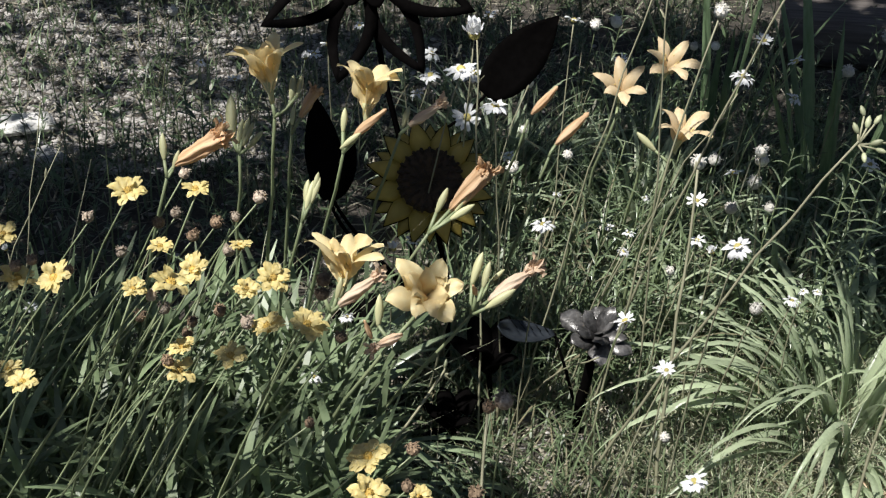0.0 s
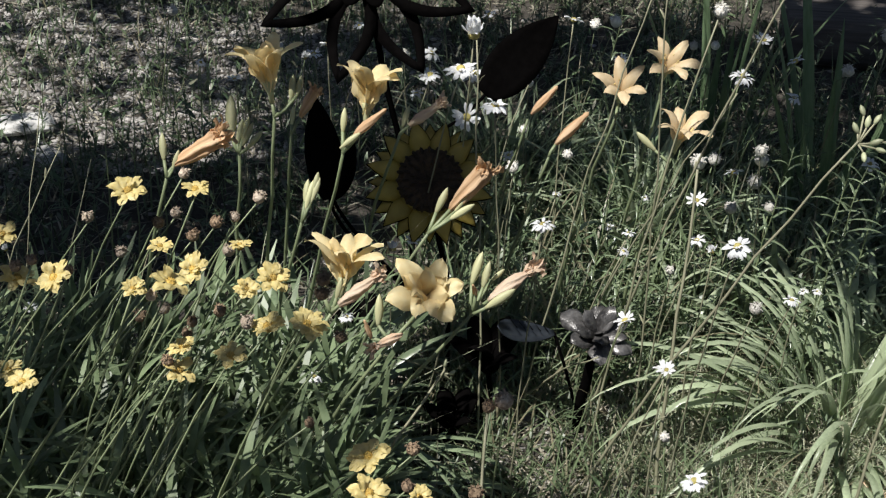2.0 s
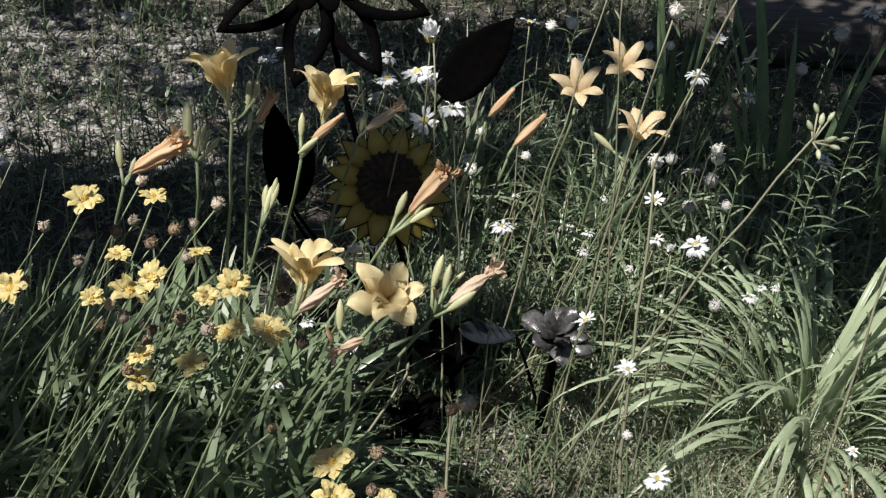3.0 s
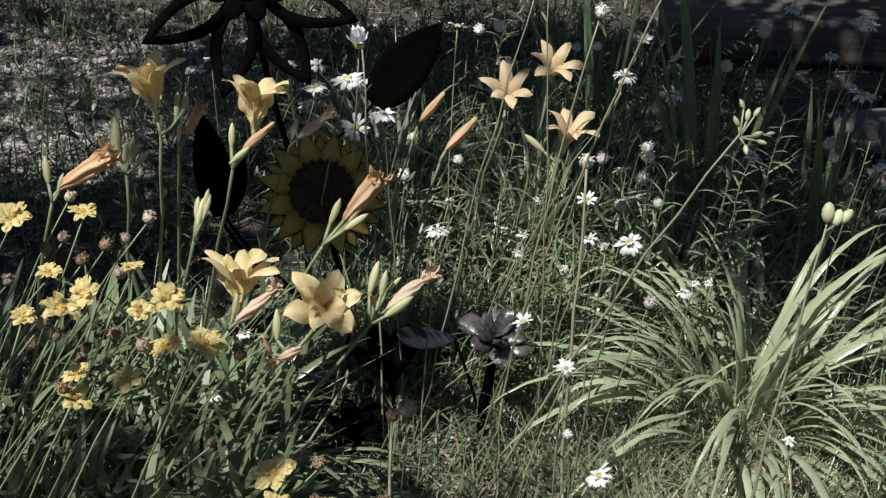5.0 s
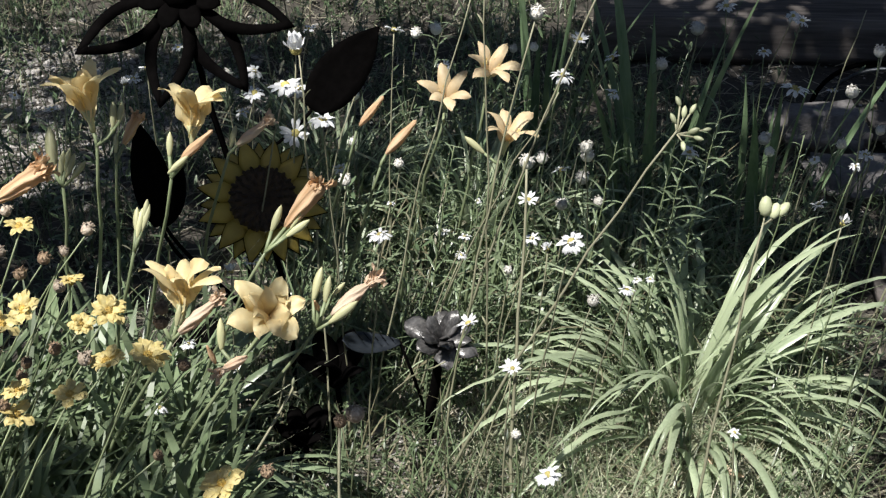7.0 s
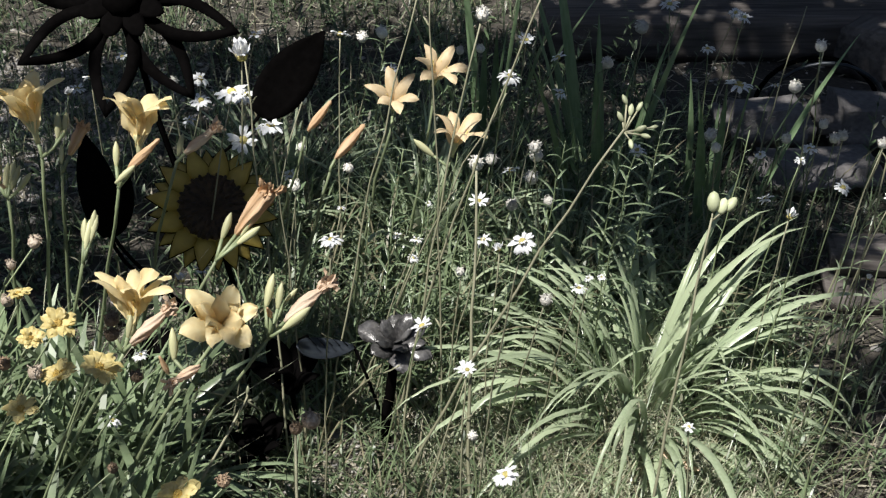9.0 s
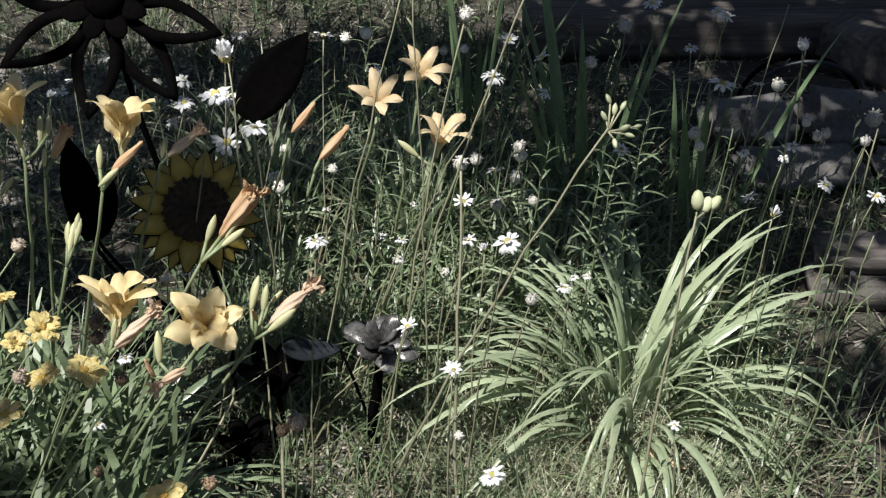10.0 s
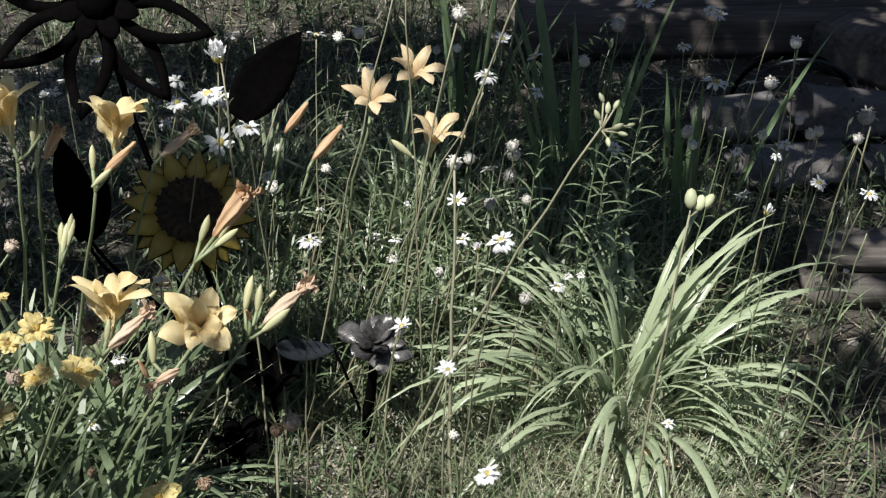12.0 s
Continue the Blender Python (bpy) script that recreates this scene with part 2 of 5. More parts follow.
# ---- timber edging and stones at the bed's far corner ----
def rough_block(name, size, mat, bevel=0.012, rough=0.006, cuts=5, seed=0):
    """A hewn block: bevelled, cut up and roughened by noise. Its foot is at z = 0."""
    bm = bmesh.new()
    bmesh.ops.create_cube(bm, size=1)
    for v in bm.verts:
        v.co = Vector((v.co.x * size[0], v.co.y * size[1], (v.co.z + 0.5) * size[2]))
    bmesh.ops.bevel(bm, geom=bm.edges[:], offset=bevel, segments=2, affect="EDGES")
    bmesh.ops.subdivide_edges(bm, edges=[e for e in bm.edges if e.calc_length() > 0.06], cuts=cuts, use_grid_fill=True)
    for v in bm.verts:
        p = v.co * 9 + Vector((seed * 7.1, seed, 0))
        v.co += Vector((noise.noise(p), noise.noise(p + Vector((5, 0, 0))), noise.noise(p + Vector((0, 9, 0))))) * rough * 2
    d = bpy.data.meshes.new(name)
    bm.to_mesh(d)
    bm.free()
    d.materials.append(mat)
    d.polygons.foreach_set("use_smooth", [True] * len(d.polygons))
    return d


def block(name, size, place, turn, mat, label, category, group="", **more):
    ob = new(name, rough_block(name, size, mat, **more))
    ob.matrix_basis = pose(*place, *turn)
    return tagged(ob, label, category, group)


block("timber_beam", (1.9, 0.30, 0.15), (2.00, 3.52, 0.0), (0, 0, -12), TIMBER, "grey weathered timber sleeper edging the flower bed", "timber", "bed edging", seed=1)
block("timber_beam", (1.9, 0.42, 0.10), (2.14, 3.86, 0.12), (0, 0, -12), TIMBER, "grey weathered timber sleeper behind the edging", "timber", "bed edging", seed=2)
block("timber_beam", (0.16, 0.62, 0.16), (2.14, 3.10, 0.0), (0, 0, 34), TIMBER, "short dark timber laid at an angle to the edging", "timber", "bed edging", seed=3)
block("stone_block", (0.26, 0.20, 0.115), (1.50, 2.92, 0), (3, 0, -14), STONE, "rounded grey stone block beside the timber edging", "stone", "edging stones", bevel=0.04, rough=0.012, seed=4)
block("stone_block", (0.32, 0.22, 0.125), (1.79, 2.86, 0), (2, 0, -12), STONE, "large rounded grey stone block with a pale top", "stone", "edging stones", bevel=0.05, rough=0.014, seed=5)
block("stone_block", (0.34, 0.20, 0.07), (1.53, 2.66, 0), (0, 2, -8), STONE, "flat grey stone slab among daisies", "stone", "edging stones", bevel=0.03, rough=0.012, seed=6)
block("stone_block", (0.40, 0.22, 0.07), (1.92, 2.58, 0), (0, 0, -16), STONE, "flat dark stone slab under the stone blocks", "stone", "edging stones", bevel=0.03, rough=0.012, seed=7)
block("timber_beam", (0.62, 0.12, 0.06), (1.63, 2.11, 0.066), (1, 0, -13), TIMBER, "split grey timber lying on another at the bed's edge", "timber", "bed edging", seed=8)
block("timber_beam", (0.66, 0.15, 0.07), (1.63, 2.07, 0.0), (0, 0, -13), TIMBER, "dark grey lower timber at the bed's edge", "timber", "bed edging", seed=9)
block("flat_stone", (0.17, 0.13, 0.025), (-1.17, 3.12, 0.012), (-4, 3, 20), PALE_STONE, "flat pale stone lying on sunlit gravel", "stone", bevel=0.008, rough=0.006, seed=10)
block("flat_stone", (0.08, 0.10, 0.025), (-1.05, 2.93, 0.012), (2, 3, 50), PALE_STONE, "small pale stone lying on gravel", "stone", bevel=0.008, rough=0.006, seed=11)

# ---- unseen trees added for dappled shade; leaves hang sunward of each spot ----
# spots to darken: place, spread and number of leaves
SHADE_SPOTS_WEST = [
    (-1.34, 3.81, 0.00, 0.30, 0.20, 34),
    (-1.09, 2.84, 0.05, 0.30, 0.14, 170),
    (-1.08, 3.42, 0.00, 0.30, 0.20, 30),
    (-1.05, 4.11, 0.00, 0.35, 0.12, 90),
    (-0.98, 2.53, 0.05, 0.28, 0.16, 150),
    (-0.90, 2.16, 0.05, 0.28, 0.14, 170),
    (-0.88, 2.75, 0.05, 0.28, 0.13, 170),
    (-0.81, 2.34, 0.05, 0.25, 0.12, 90),
    (-0.71, 3.55, 0.00, 0.30, 0.20, 44),
    (-0.70, 4.01, 0.00, 0.30, 0.14, 50),
    (-0.68, 2.45, 0.10, 0.18, 0.10, 60),
]
SHADE_SPOTS_MIDDLE = [
    (-0.67, 1.64, 0.50, 0.13, 0.10, 40),
    (-0.65, 2.72, 0.05, 0.24, 0.12, 130),
    (-0.63, 1.46, 0.45, 0.08, 0.06, 14),
    (-0.66, 1.36, 0.30, 0.14, 0.06, 40),
    (-0.70, 1.50, 0.30, 0.14, 0.14, 30),
    (-0.58, 1.71, 0.40, 0.18, 0.17, 24),
    (-0.51, 3.40, 0.05, 0.25, 0.16, 50),
    (-0.35, 2.95, 0.10, 0.25, 0.20, 90),
    (-0.43, 3.57, 0.10, 0.20, 0.16, 110),
    (-0.41, 2.49, 0.15, 0.18, 0.13, 100),
    (0.22, 1.40, 0.05, 0.20, 0.08, 40),
]
SHADE_SPOTS_EAST = [
    (-0.36, 3.13, 0.05, 0.15, 0.12, 40),
    (1.15, 3.50, 0.10, 0.20, 0.15, 130),
    (-0.30, 3.69, 0.05, 0.22, 0.16, 120),
    (-0.16, 3.21, 0.10, 0.24, 0.20, 130),
    (-0.53, 1.26, 0.76, 0.09, 0.09, 40),
    (-0.05, 3.69, 0.05, 0.24, 0.16, 130),
    (-0.04, 2.51, 0.20, 0.20, 0.16, 24),
    (-0.06, 1.93, 0.48, 0.085, 0.065, 150),
    (0.02, 2.87, 0.10, 0.24, 0.14, 70),
    (0.20, 3.69, 0.05, 0.25, 0.18, 130),
]
SHADE_SPOTS_FAR_EAST = [
    (0.30, 3.21, 0.15, 0.25, 0.20, 120),
    (0.36, 2.76, 0.12, 0.22, 0.14, 70),
    (0.44, 3.51, 0.20, 0.34, 0.20, 170),
    (0.44, 3.29, 0.10, 0.22, 0.16, 40),
    (0.56, 3.69, 0.05, 0.25, 0.16, 120),
    (0.74, 3.51, 0.20, 0.34, 0.20, 180),
    (0.75, 3.33, 0.10, 0.25, 0.18, 70),
    (1.04, 2.24, 0.25, 0.18, 0.14, 90),
    (0.62, 2.82, 0.12, 0.22, 0.14, 100),
    (0.86, 2.40, 0.25, 0.22, 0.16, 240),
    (0.92, 2.86, 0.20, 0.28, 0.18, 220),
    (0.86, 2.16, 0.30, 0.18, 0.14, 80),
    (0.76, 2.50, 0.20, 0.20, 0.16, 30),
]
SHADE_SPOTS_BORDER = [
    (1.09, 3.59, 0.15, 0.34, 0.24, 220),
    (1.10, 2.93, 0.20, 0.28, 0.20, 180),
    (1.26, 1.77, 0.10, 0.12, 0.12, 60),
    (1.36, 2.36, 0.10, 0.25, 0.18, 120),
    (1.44, 2.14, 0.10, 0.16, 0.20, 30),
    (1.46, 2.78, 0.10, 0.22, 0.20, 100),
    (1.50, 3.25, 0.10, 0.30, 0.14, 260),
    (1.85, 2.70, 0.10, 0.30, 0.22, 330),
    (1.85, 3.27, 0.15, 0.34, 0.25, 460),
    (1.86, 3.69, 0.10, 0.50, 0.25, 260),
    (2.25, 3.61, 0.10, 0.40, 0.30, 260),
]
SHADE_SPOTS = SHADE_SPOTS_WEST + SHADE_SPOTS_MIDDLE + SHADE_SPOTS_EAST + SHADE_SPOTS_FAR_EAST + SHADE_SPOTS_BORDER


def leaf_cloud(g, count, mid, spread, size=(0.06, 0.11)):
    p = g.normal(size=(count, 3)) * np.array(spread) + np.array(mid)
    return blades(count, p, g.uniform(*size, count), g.uniform(*size, count) * 0.55, g.uniform(0, 6.3, count), g.uniform(0.8, 1.9, count), 0.5, 3, False)


def gathered(pieces):
    verts, faces, k = [], [], 0
    for v, f in pieces:
        verts.append(v)
        faces.append(f + k)
        k += len(v)
    return np.concatenate(verts).tolist(), np.concatenate(faces).tolist()


def build_tree(foot, top, patches, label, seed):
    foot, top = Vector(foot), Vector(top)
    tree = thing("unseen_shade_tree", foot, label, "tree", "shade trees")
    part("trunk", mesh("trunk", tube([Vector((0, 0, -0.05)), (top - foot) * 0.3 + Vector((0.06, 0, 0)), (top - foot) * 0.7, top - foot], [0.2, 0.16, 0.14, 0.12], 12), BARK), tree)
    g = np.random.default_rng(seed)
    pieces = []
    # each cluster sits on the sun line to the spot it darkens
    for i, (x, y, z, rx, ry, count) in enumerate(patches):
        lift = 3.0 + 0.4 * ((i * 37) % 10) / 10
        mid = Vector((x, y, z)) + SUN * (lift / SUN.z)
        if i % 5 == 0:
            part("limb", mesh("limb", tube(bend_path(top - foot, mid - foot, 0.6, 7, 0.03), [0.036 - 0.0042 * j for j in range(8)], 7), BARK), tree)
        pieces.append(leaf_cloud(g, count, mid - foot, (rx * 0.6, ry * 0.6, 0.12)))
    for i in range(34):
        a = i * 2.4
        mid = top - foot + Vector((math.cos(a), math.sin(a), 0)) * (0.5 + 0.05 * i) + Vector((math.copysign(0.6, foot.x), 0.4, 0.9))
        pieces.append(leaf_cloud(g, 260, mid, (0.5, 0.5, 0.4), (0.1, 0.2)))
    part("crown", mesh("crown", gathered(pieces), TREE_LEAF), tree)


build_tree((3.6, 6.4, 0), (3.2, 5.8, 3.2), [s for s in SHADE_SPOTS if s[0] > 0.25], "broad leafy tree out of view, added to shade the bed", 3)
build_tree((-7.2, 3.4, 0), (-6.6, 3.3, 3.1), [s for s in SHADE_SPOTS if s[0] <= 0.25], "leafy tree out of view, added to shade the coreopsis", 4)

# an unseen hedge all round, added to cut the low sky light
g = np.random.default_rng(21)
ring = []
for i in range(72):
    a = 2 * math.pi * i / 72
    ring.append(leaf_cloud(g, 400, (7.5 * math.cos(a), 2.5 + 7.5 * math.sin(a), 1.7), (0.55, 0.55, 1.1), (0.12, 0.3)))
tagged(new("hedge", mesh("hedge", gathered(ring), TREE_LEAF)), "tall dark leafy hedge out of view, added to block low sky light", "hedge", kind="stuff")

# ---- what nobody could count: grit, litter, low weeds, grass ----
g = np.random.default_rng(11)


def spread(n, x0, x1, y0, y1):
    return np.stack([g.uniform(x0, x1, n), g.uniform(y0, y1, n)], 1)


def in_gravel(xy, k=1.0):
    return ((xy[:, 0] + 1.05 + 0.25 * (xy[:, 1] - 3.3)) / (0.80 * k)) ** 2 + ((xy[:, 1] - 3.5) / (0.55 * k)) ** 2 < 1


def in_bed(xy):
    edge = 1 + 0.45 * wander(xy, 1.1, 4) + 0.2 * wander(xy, 5, 6)
    return ((xy[:, 0] - 0.3) / 2.7) ** 2 + ((xy[:, 1] - 3.05) / 2.05) ** 2 < edge


def in_stones(xy):
    a = (xy[:, 1] > 2.62 - 0.25 * (xy[:, 0] - 1.5)) & (xy[:, 0] > 1.36)
    b = (xy[:, 1] > 3.36 - 0.21 * (xy[:, 0] - 1.1)) & (xy[:, 0] > 1.05)
    c = (xy[:, 0] > 1.34) & (abs(xy[:, 1] - 2.07 + 0.22 * (xy[:, 0] - 1.63)) < 0.12)
    return a | b | c


def on_ground(xy, lift=0.0):
    z = np.array([ground_height(x, y) + lift for x, y in xy])
    return np.concatenate([xy, z[:, None]], 1)


def wander(xy, scale, seed):
    return np.array([noise.noise(Vector((x * scale, y * scale, seed))) for x, y in xy])


def pebbles(xy, size):
    n = len(xy)
    unit = np.array([(1, 0, 0), (0, 1, 0), (-1, 0, 0), (0, -1, 0), (0, 0, 1), (0.6, 0.6, 0.5), (-0.6, 0.6, 0.5), (-0.6, -0.6, 0.5), (0.6, -0.6, 0.5)])
    v = unit[None] * (size[:, None] * g.uniform(0.5, 1.2, (n, 3)))[:, None, :] * g.uniform(0.8, 1.2, (n, 9, 1))
    v[:, :, 2] *= 0.6
    v = v + on_ground(xy)[:, None, :]
    q = np.array([(0, 1, 5), (1, 2, 6), (2, 3, 7), (3, 0, 8), (0, 5, 8), (1, 6, 5), (2, 7, 6), (3, 8, 7), (4, 8, 5), (4, 5, 6), (4, 6, 7), (4, 7, 8)])
    return v.reshape(-1, 3), (np.arange(n)[:, None, None] * 9 + q[None]).reshape(-1, 3)


xy = np.concatenate([spread(15000, -2.4, 3.0, 1.5, 4.8), spread(16000, -2.2, 0.0, 2.8, 4.3)])
chips = spread(1500, 0.05, 0.65, 1.6, 2.2)
keep = in_gravel(xy, 1.15) | in_bed(xy) & (g.uniform(size=len(xy)) < 0.13 + 0.32 * wander(xy, 1.5, 5))
xy = np.concatenate([xy[keep], chips])
stuff("gravel", [pebbles(xy, g.uniform(0.004, 0.014, len(xy)))], GRAVEL, "scattered pale grey grit and pebbles on soil", "gravel")

xy = np.concatenate([spread(9000, -2.4, 3.0, 1.4, 4.8), spread(1200, 0.05, 1.1, 1.45, 2.2)])
xy = xy[in_bed(xy)]
n = len(xy)
stuff("dry_litter", [blades(n, on_ground(xy, 0.008), g.uniform(0.03, 0.13, n), g.uniform(0.002, 0.007, n), g.uniform(0, 6.3, n), g.uniform(1.2, 1.6, n), g.uniform(-0.2, 0.5, n), 3)], STRAW, "dry pale straw and fallen leaf bits on the soil", "litter")


def low_weeds(xy, height, leaf, per):
    """Upright weed stems with many small leaves."""
    n = len(xy)
    base, az, lean = on_ground(xy), g.uniform(0, 6.3, n), g.uniform(0, 0.35, n)
    h = height * g.uniform(0.4, 1.25, n)
    out = [blades(n, base, h, 0.0035, az, lean, 0.3, 4)]
    for j in range(per):
        s = (j + 0.6) / per * g.uniform(0.8, 1.1, n)
        at = base + np.stack([np.sin(lean + 0.15 * s) * np.cos(az) * s * h, np.sin(lean + 0.15 * s) * np.sin(az) * s * h, np.cos(lean + 0.15 * s) * s * h], 1)
        size = leaf * g.uniform(0.5, 1.3, n) * (1.15 - 0.6 * s)
        out.append(blades(n, at, size, size * g.uniform(0.12, 0.30, n), g.uniform(0, 6.3, n), g.uniform(0.5, 1.3, n), g.uniform(0, 0.7, n), 3, False))
    return out


xy = np.concatenate([spread(3300, -2.3, 2.9, 1.5, 4.9), spread(450, 0.0, 1.3, 1.9, 3.0)])
keep = in_bed(xy) & ~in_stones(xy) & (g.uniform(size=len(xy)) < np.where(in_gravel(xy), 0.7, 0.95)) & (wander(xy, 2.2, 9) > -0.28)
stuff("low_weeds", low_weeds(xy[keep], 0.16, 0.034, 11), WEED, "low grey-green weeds with many small leaves", "weeds")

xy = np.concatenate([spread(900, -2.0, 2.2, 2.3, 4.6), spread(160, 0.0, 1.2, 2.0, 3.2)])
keep = in_bed(xy) & ~in_stones(xy) & (g.uniform(size=len(xy)) < np.where(in_gravel(xy), 0.42, 0.9))
stuff("tall_weeds", low_weeds(xy[keep], 0.34, 0.040, 15), WEED, "taller thin-stemmed weeds with narrow leaves", "weeds")


def grass(xy, length, width, lean_az, spread_az, lean, bend):
    n = len(xy)
    return blades(n, on_ground(xy), length * g.uniform(0.45, 1.25, n), width * g.uniform(0.6, 1.3, n), lean_az + g.normal(size=n) * spread_az, lean * g.uniform(0.2, 1.5, n), bend * g.uniform(0.2, 1.6, n), 5)


xy = spread(17000, -2.2, 2.9, 1.2, 4.8)
keep = in_bed(xy) & ~in_stones(xy) & (g.uniform(size=len(xy)) < np.where(in_gravel(xy), 0.42, 0.75)) & (wander(xy, 3.0, 2) > -0.2)
wild = grass(xy[keep], 0.17, 0.0042, 0.3, 2.0, 0.45, 0.9)
xy = spread(2600, -0.15, 1.15, 1.40, 2.15)
near = grass(xy, 0.17, 0.0036, 0.0, 2.5, 0.45, 1.0)
xy = spread(2400, -0.05, 1.05, 1.98, 2.95)
sweeping = grass(xy, 0.30, 0.0066, 0.2, 1.4, 0.5, 1.6)
xy = spread(1500, -1.15, -0.30, 1.25, 1.85)
leaning = grass(xy, 0.36, 0.0056, 0.1, 1.1, 0.55, 1.0)
xy = spread(6500, 0.18, 1.05, 1.42, 2.08)
xy = xy[((xy[:, 0] - 0.68) / 0.36) ** 2 + ((xy[:, 1] - 1.74) / 0.28) ** 2 < 1 + 0.5 * wander(xy, 6, 3)]
stuff("pale_grass", [grass(xy, 0.13, 0.0026, 0.0, 3.0, 0.7, 1.2)], PALE_GRASS, "tangled pale dry grass round the daylily clump", "grass")
xy = spread(300, -1.15, -0.34, 1.25, 1.75)
stuff("coreopsis_stems", [grass(xy, 0.54, 0.0036, 0.15, 0.4, 0.66, 0.3)], PALE_GRASS, "thin pale leaning coreopsis stems", "stems")
stuff("wild_grass", [wild, near, sweeping, leaning], GRASS, "fine green and straw-coloured wild grass", "grass")

xy = spread(620, -1.15, -0.22, 1.22, 1.75)
n = len(xy)
lance = []
for j in range(7):
    at = on_ground(xy)
    at[:, 2] += g.uniform(0.02, 0.38, n)
    at[:, 0] += at[:, 2] * 0.35
    lance.append(blades(n, at, g.uniform(0.08, 0.18, n), g.uniform(0.006, 0.014, n), g.normal(0.3, 1.6, n), g.uniform(0.2, 1.2, n), g.uniform(0, 0.9, n), 4, False))
stuff("coreopsis_leaves", lance, LANCE, "dense narrow green coreopsis leaves", "foliage")

# ---- leafy clumps, every long leaf a part ----
def leaf_set(tag, mat, count, length, width, low, high, fold=0.13):
    made = []
    for i in range(count):
        s = i / max(count - 1, 1)
        made.append(mesh(tag, sheet(length * rnd.uniform(0.85, 1.15), width * rnd.uniform(0.55, 1.15), 11, 4, low + (high - low) * s, rnd.uniform(0.0, 0.1),
                                    fold, rnd.uniform(0, 0.05), rnd.uniform(0.9, 1.3), 0.12, rnd.choice((1.2, 1.6, 2.2)), rnd.uniform(0, 6), 0.0, 0.95), mat))
    return made


def clump(name, place, count, leaves, radius, lean, label, category, tilt_to=0.0, tilt=0.0, size=(0.65, 1.2), group=""):
    """A tuft of long leaves that rise from one crown; the outer ones lean and arch more."""
    ob = thing(name, (*place, 0), label, category, group)
    for i in range(count):
        s = ((i + 0.5) / count) ** 0.6
        a = i * 2.39996 + rnd.uniform(-0.5, 0.5)
        r = radius * s * rnd.uniform(0.5, 1.1)
        data = leaves[min(len(leaves) - 1, max(0, int(len(leaves) * (s * 0.8 + rnd.uniform(-0.3, 0.3)))))]
        turn = a + rnd.uniform(-0.5, 0.5)
        ang = lean * s * rnd.uniform(0.2, 1.2)
        way = Vector((math.cos(turn) * math.sin(ang) + math.cos(tilt_to) * tilt, math.sin(turn) * math.sin(ang) + math.sin(tilt_to) * tilt, math.cos(ang)))
        m = Matrix.Translation((r * math.cos(a), r * math.sin(a), -0.01)) @ Vector((0, 0, 1)).rotation_difference(way).to_matrix().to_4x4()
        m = m @ Matrix.Rotation(turn, 4, "Z") @ Matrix.Scale(rnd.uniform(*size), 4)
        part("leaf", data, ob, m)
    return ob


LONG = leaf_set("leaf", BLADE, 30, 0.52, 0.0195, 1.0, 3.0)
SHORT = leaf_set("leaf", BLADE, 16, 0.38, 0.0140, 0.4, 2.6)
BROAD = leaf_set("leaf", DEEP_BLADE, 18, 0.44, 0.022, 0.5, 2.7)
SWORD = leaf_set("leaf", LANCE_BLADE, 8, 0.58, 0.026, 0.05, 0.4, 0.1)

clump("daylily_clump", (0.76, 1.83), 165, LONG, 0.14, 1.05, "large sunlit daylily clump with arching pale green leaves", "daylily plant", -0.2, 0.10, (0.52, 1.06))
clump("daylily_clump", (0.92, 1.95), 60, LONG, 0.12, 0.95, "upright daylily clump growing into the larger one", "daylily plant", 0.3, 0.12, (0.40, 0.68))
clump("daylily_clump", (0.46, 2.52), 110, SHORT, 0.16, 0.95, "daylily clump of thin arching leaves behind the flowers", "daylily plant", 0.3, 0.12)
clump("daylily_clump", (0.16, 2.78), 70, SHORT, 0.16, 0.9, "small daylily clump half in shade", "daylily plant")
clump("daylily_clump", (0.72, 2.26), 50, SHORT, 0.14, 0.9, "loose daylily clump among daisies", "daylily plant")
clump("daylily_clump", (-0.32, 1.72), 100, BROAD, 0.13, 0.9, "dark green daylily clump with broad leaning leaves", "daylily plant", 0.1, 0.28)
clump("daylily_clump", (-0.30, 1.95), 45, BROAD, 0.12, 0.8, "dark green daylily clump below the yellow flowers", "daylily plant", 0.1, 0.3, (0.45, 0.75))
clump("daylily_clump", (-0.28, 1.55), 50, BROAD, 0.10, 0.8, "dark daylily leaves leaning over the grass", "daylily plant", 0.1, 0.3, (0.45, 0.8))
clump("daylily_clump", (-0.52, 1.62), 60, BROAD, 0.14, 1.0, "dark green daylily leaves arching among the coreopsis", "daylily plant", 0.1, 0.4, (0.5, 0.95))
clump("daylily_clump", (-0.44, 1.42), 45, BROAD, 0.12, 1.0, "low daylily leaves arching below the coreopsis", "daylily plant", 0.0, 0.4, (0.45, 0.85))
clump("iris_clump", (0.92, 2.62), 13, SWORD, 0.14, 0.35, "upright sword-leaved iris clump in shade", "iris plant")
clump("iris_clump", (1.16, 2.48), 9, SWORD, 0.12, 0.3, "dark upright iris leaves beside the stones", "iris plant", size=(0.5, 0.95))
clump("iris_clump", (0.72, 3.0), 10, SWORD, 0.12, 0.3, "tall iris leaves in deep shade", "iris plant")

# ---- daylily flowers ----
OUTER = [mesh("petal", sheet(0.084, 0.041, 12, 8, 1.25, 0.2, 0.16, 0.16, 1.35, 0.5, 1.4, i), LILY) for i in range(3)]
INNER = [mesh("petal", sheet(0.072, 0.037, 11, 8, 0.7, 0.12, 0.18, 0.24, 1.4, 0.5, 1.3, i), LILY) for i in range(3)]
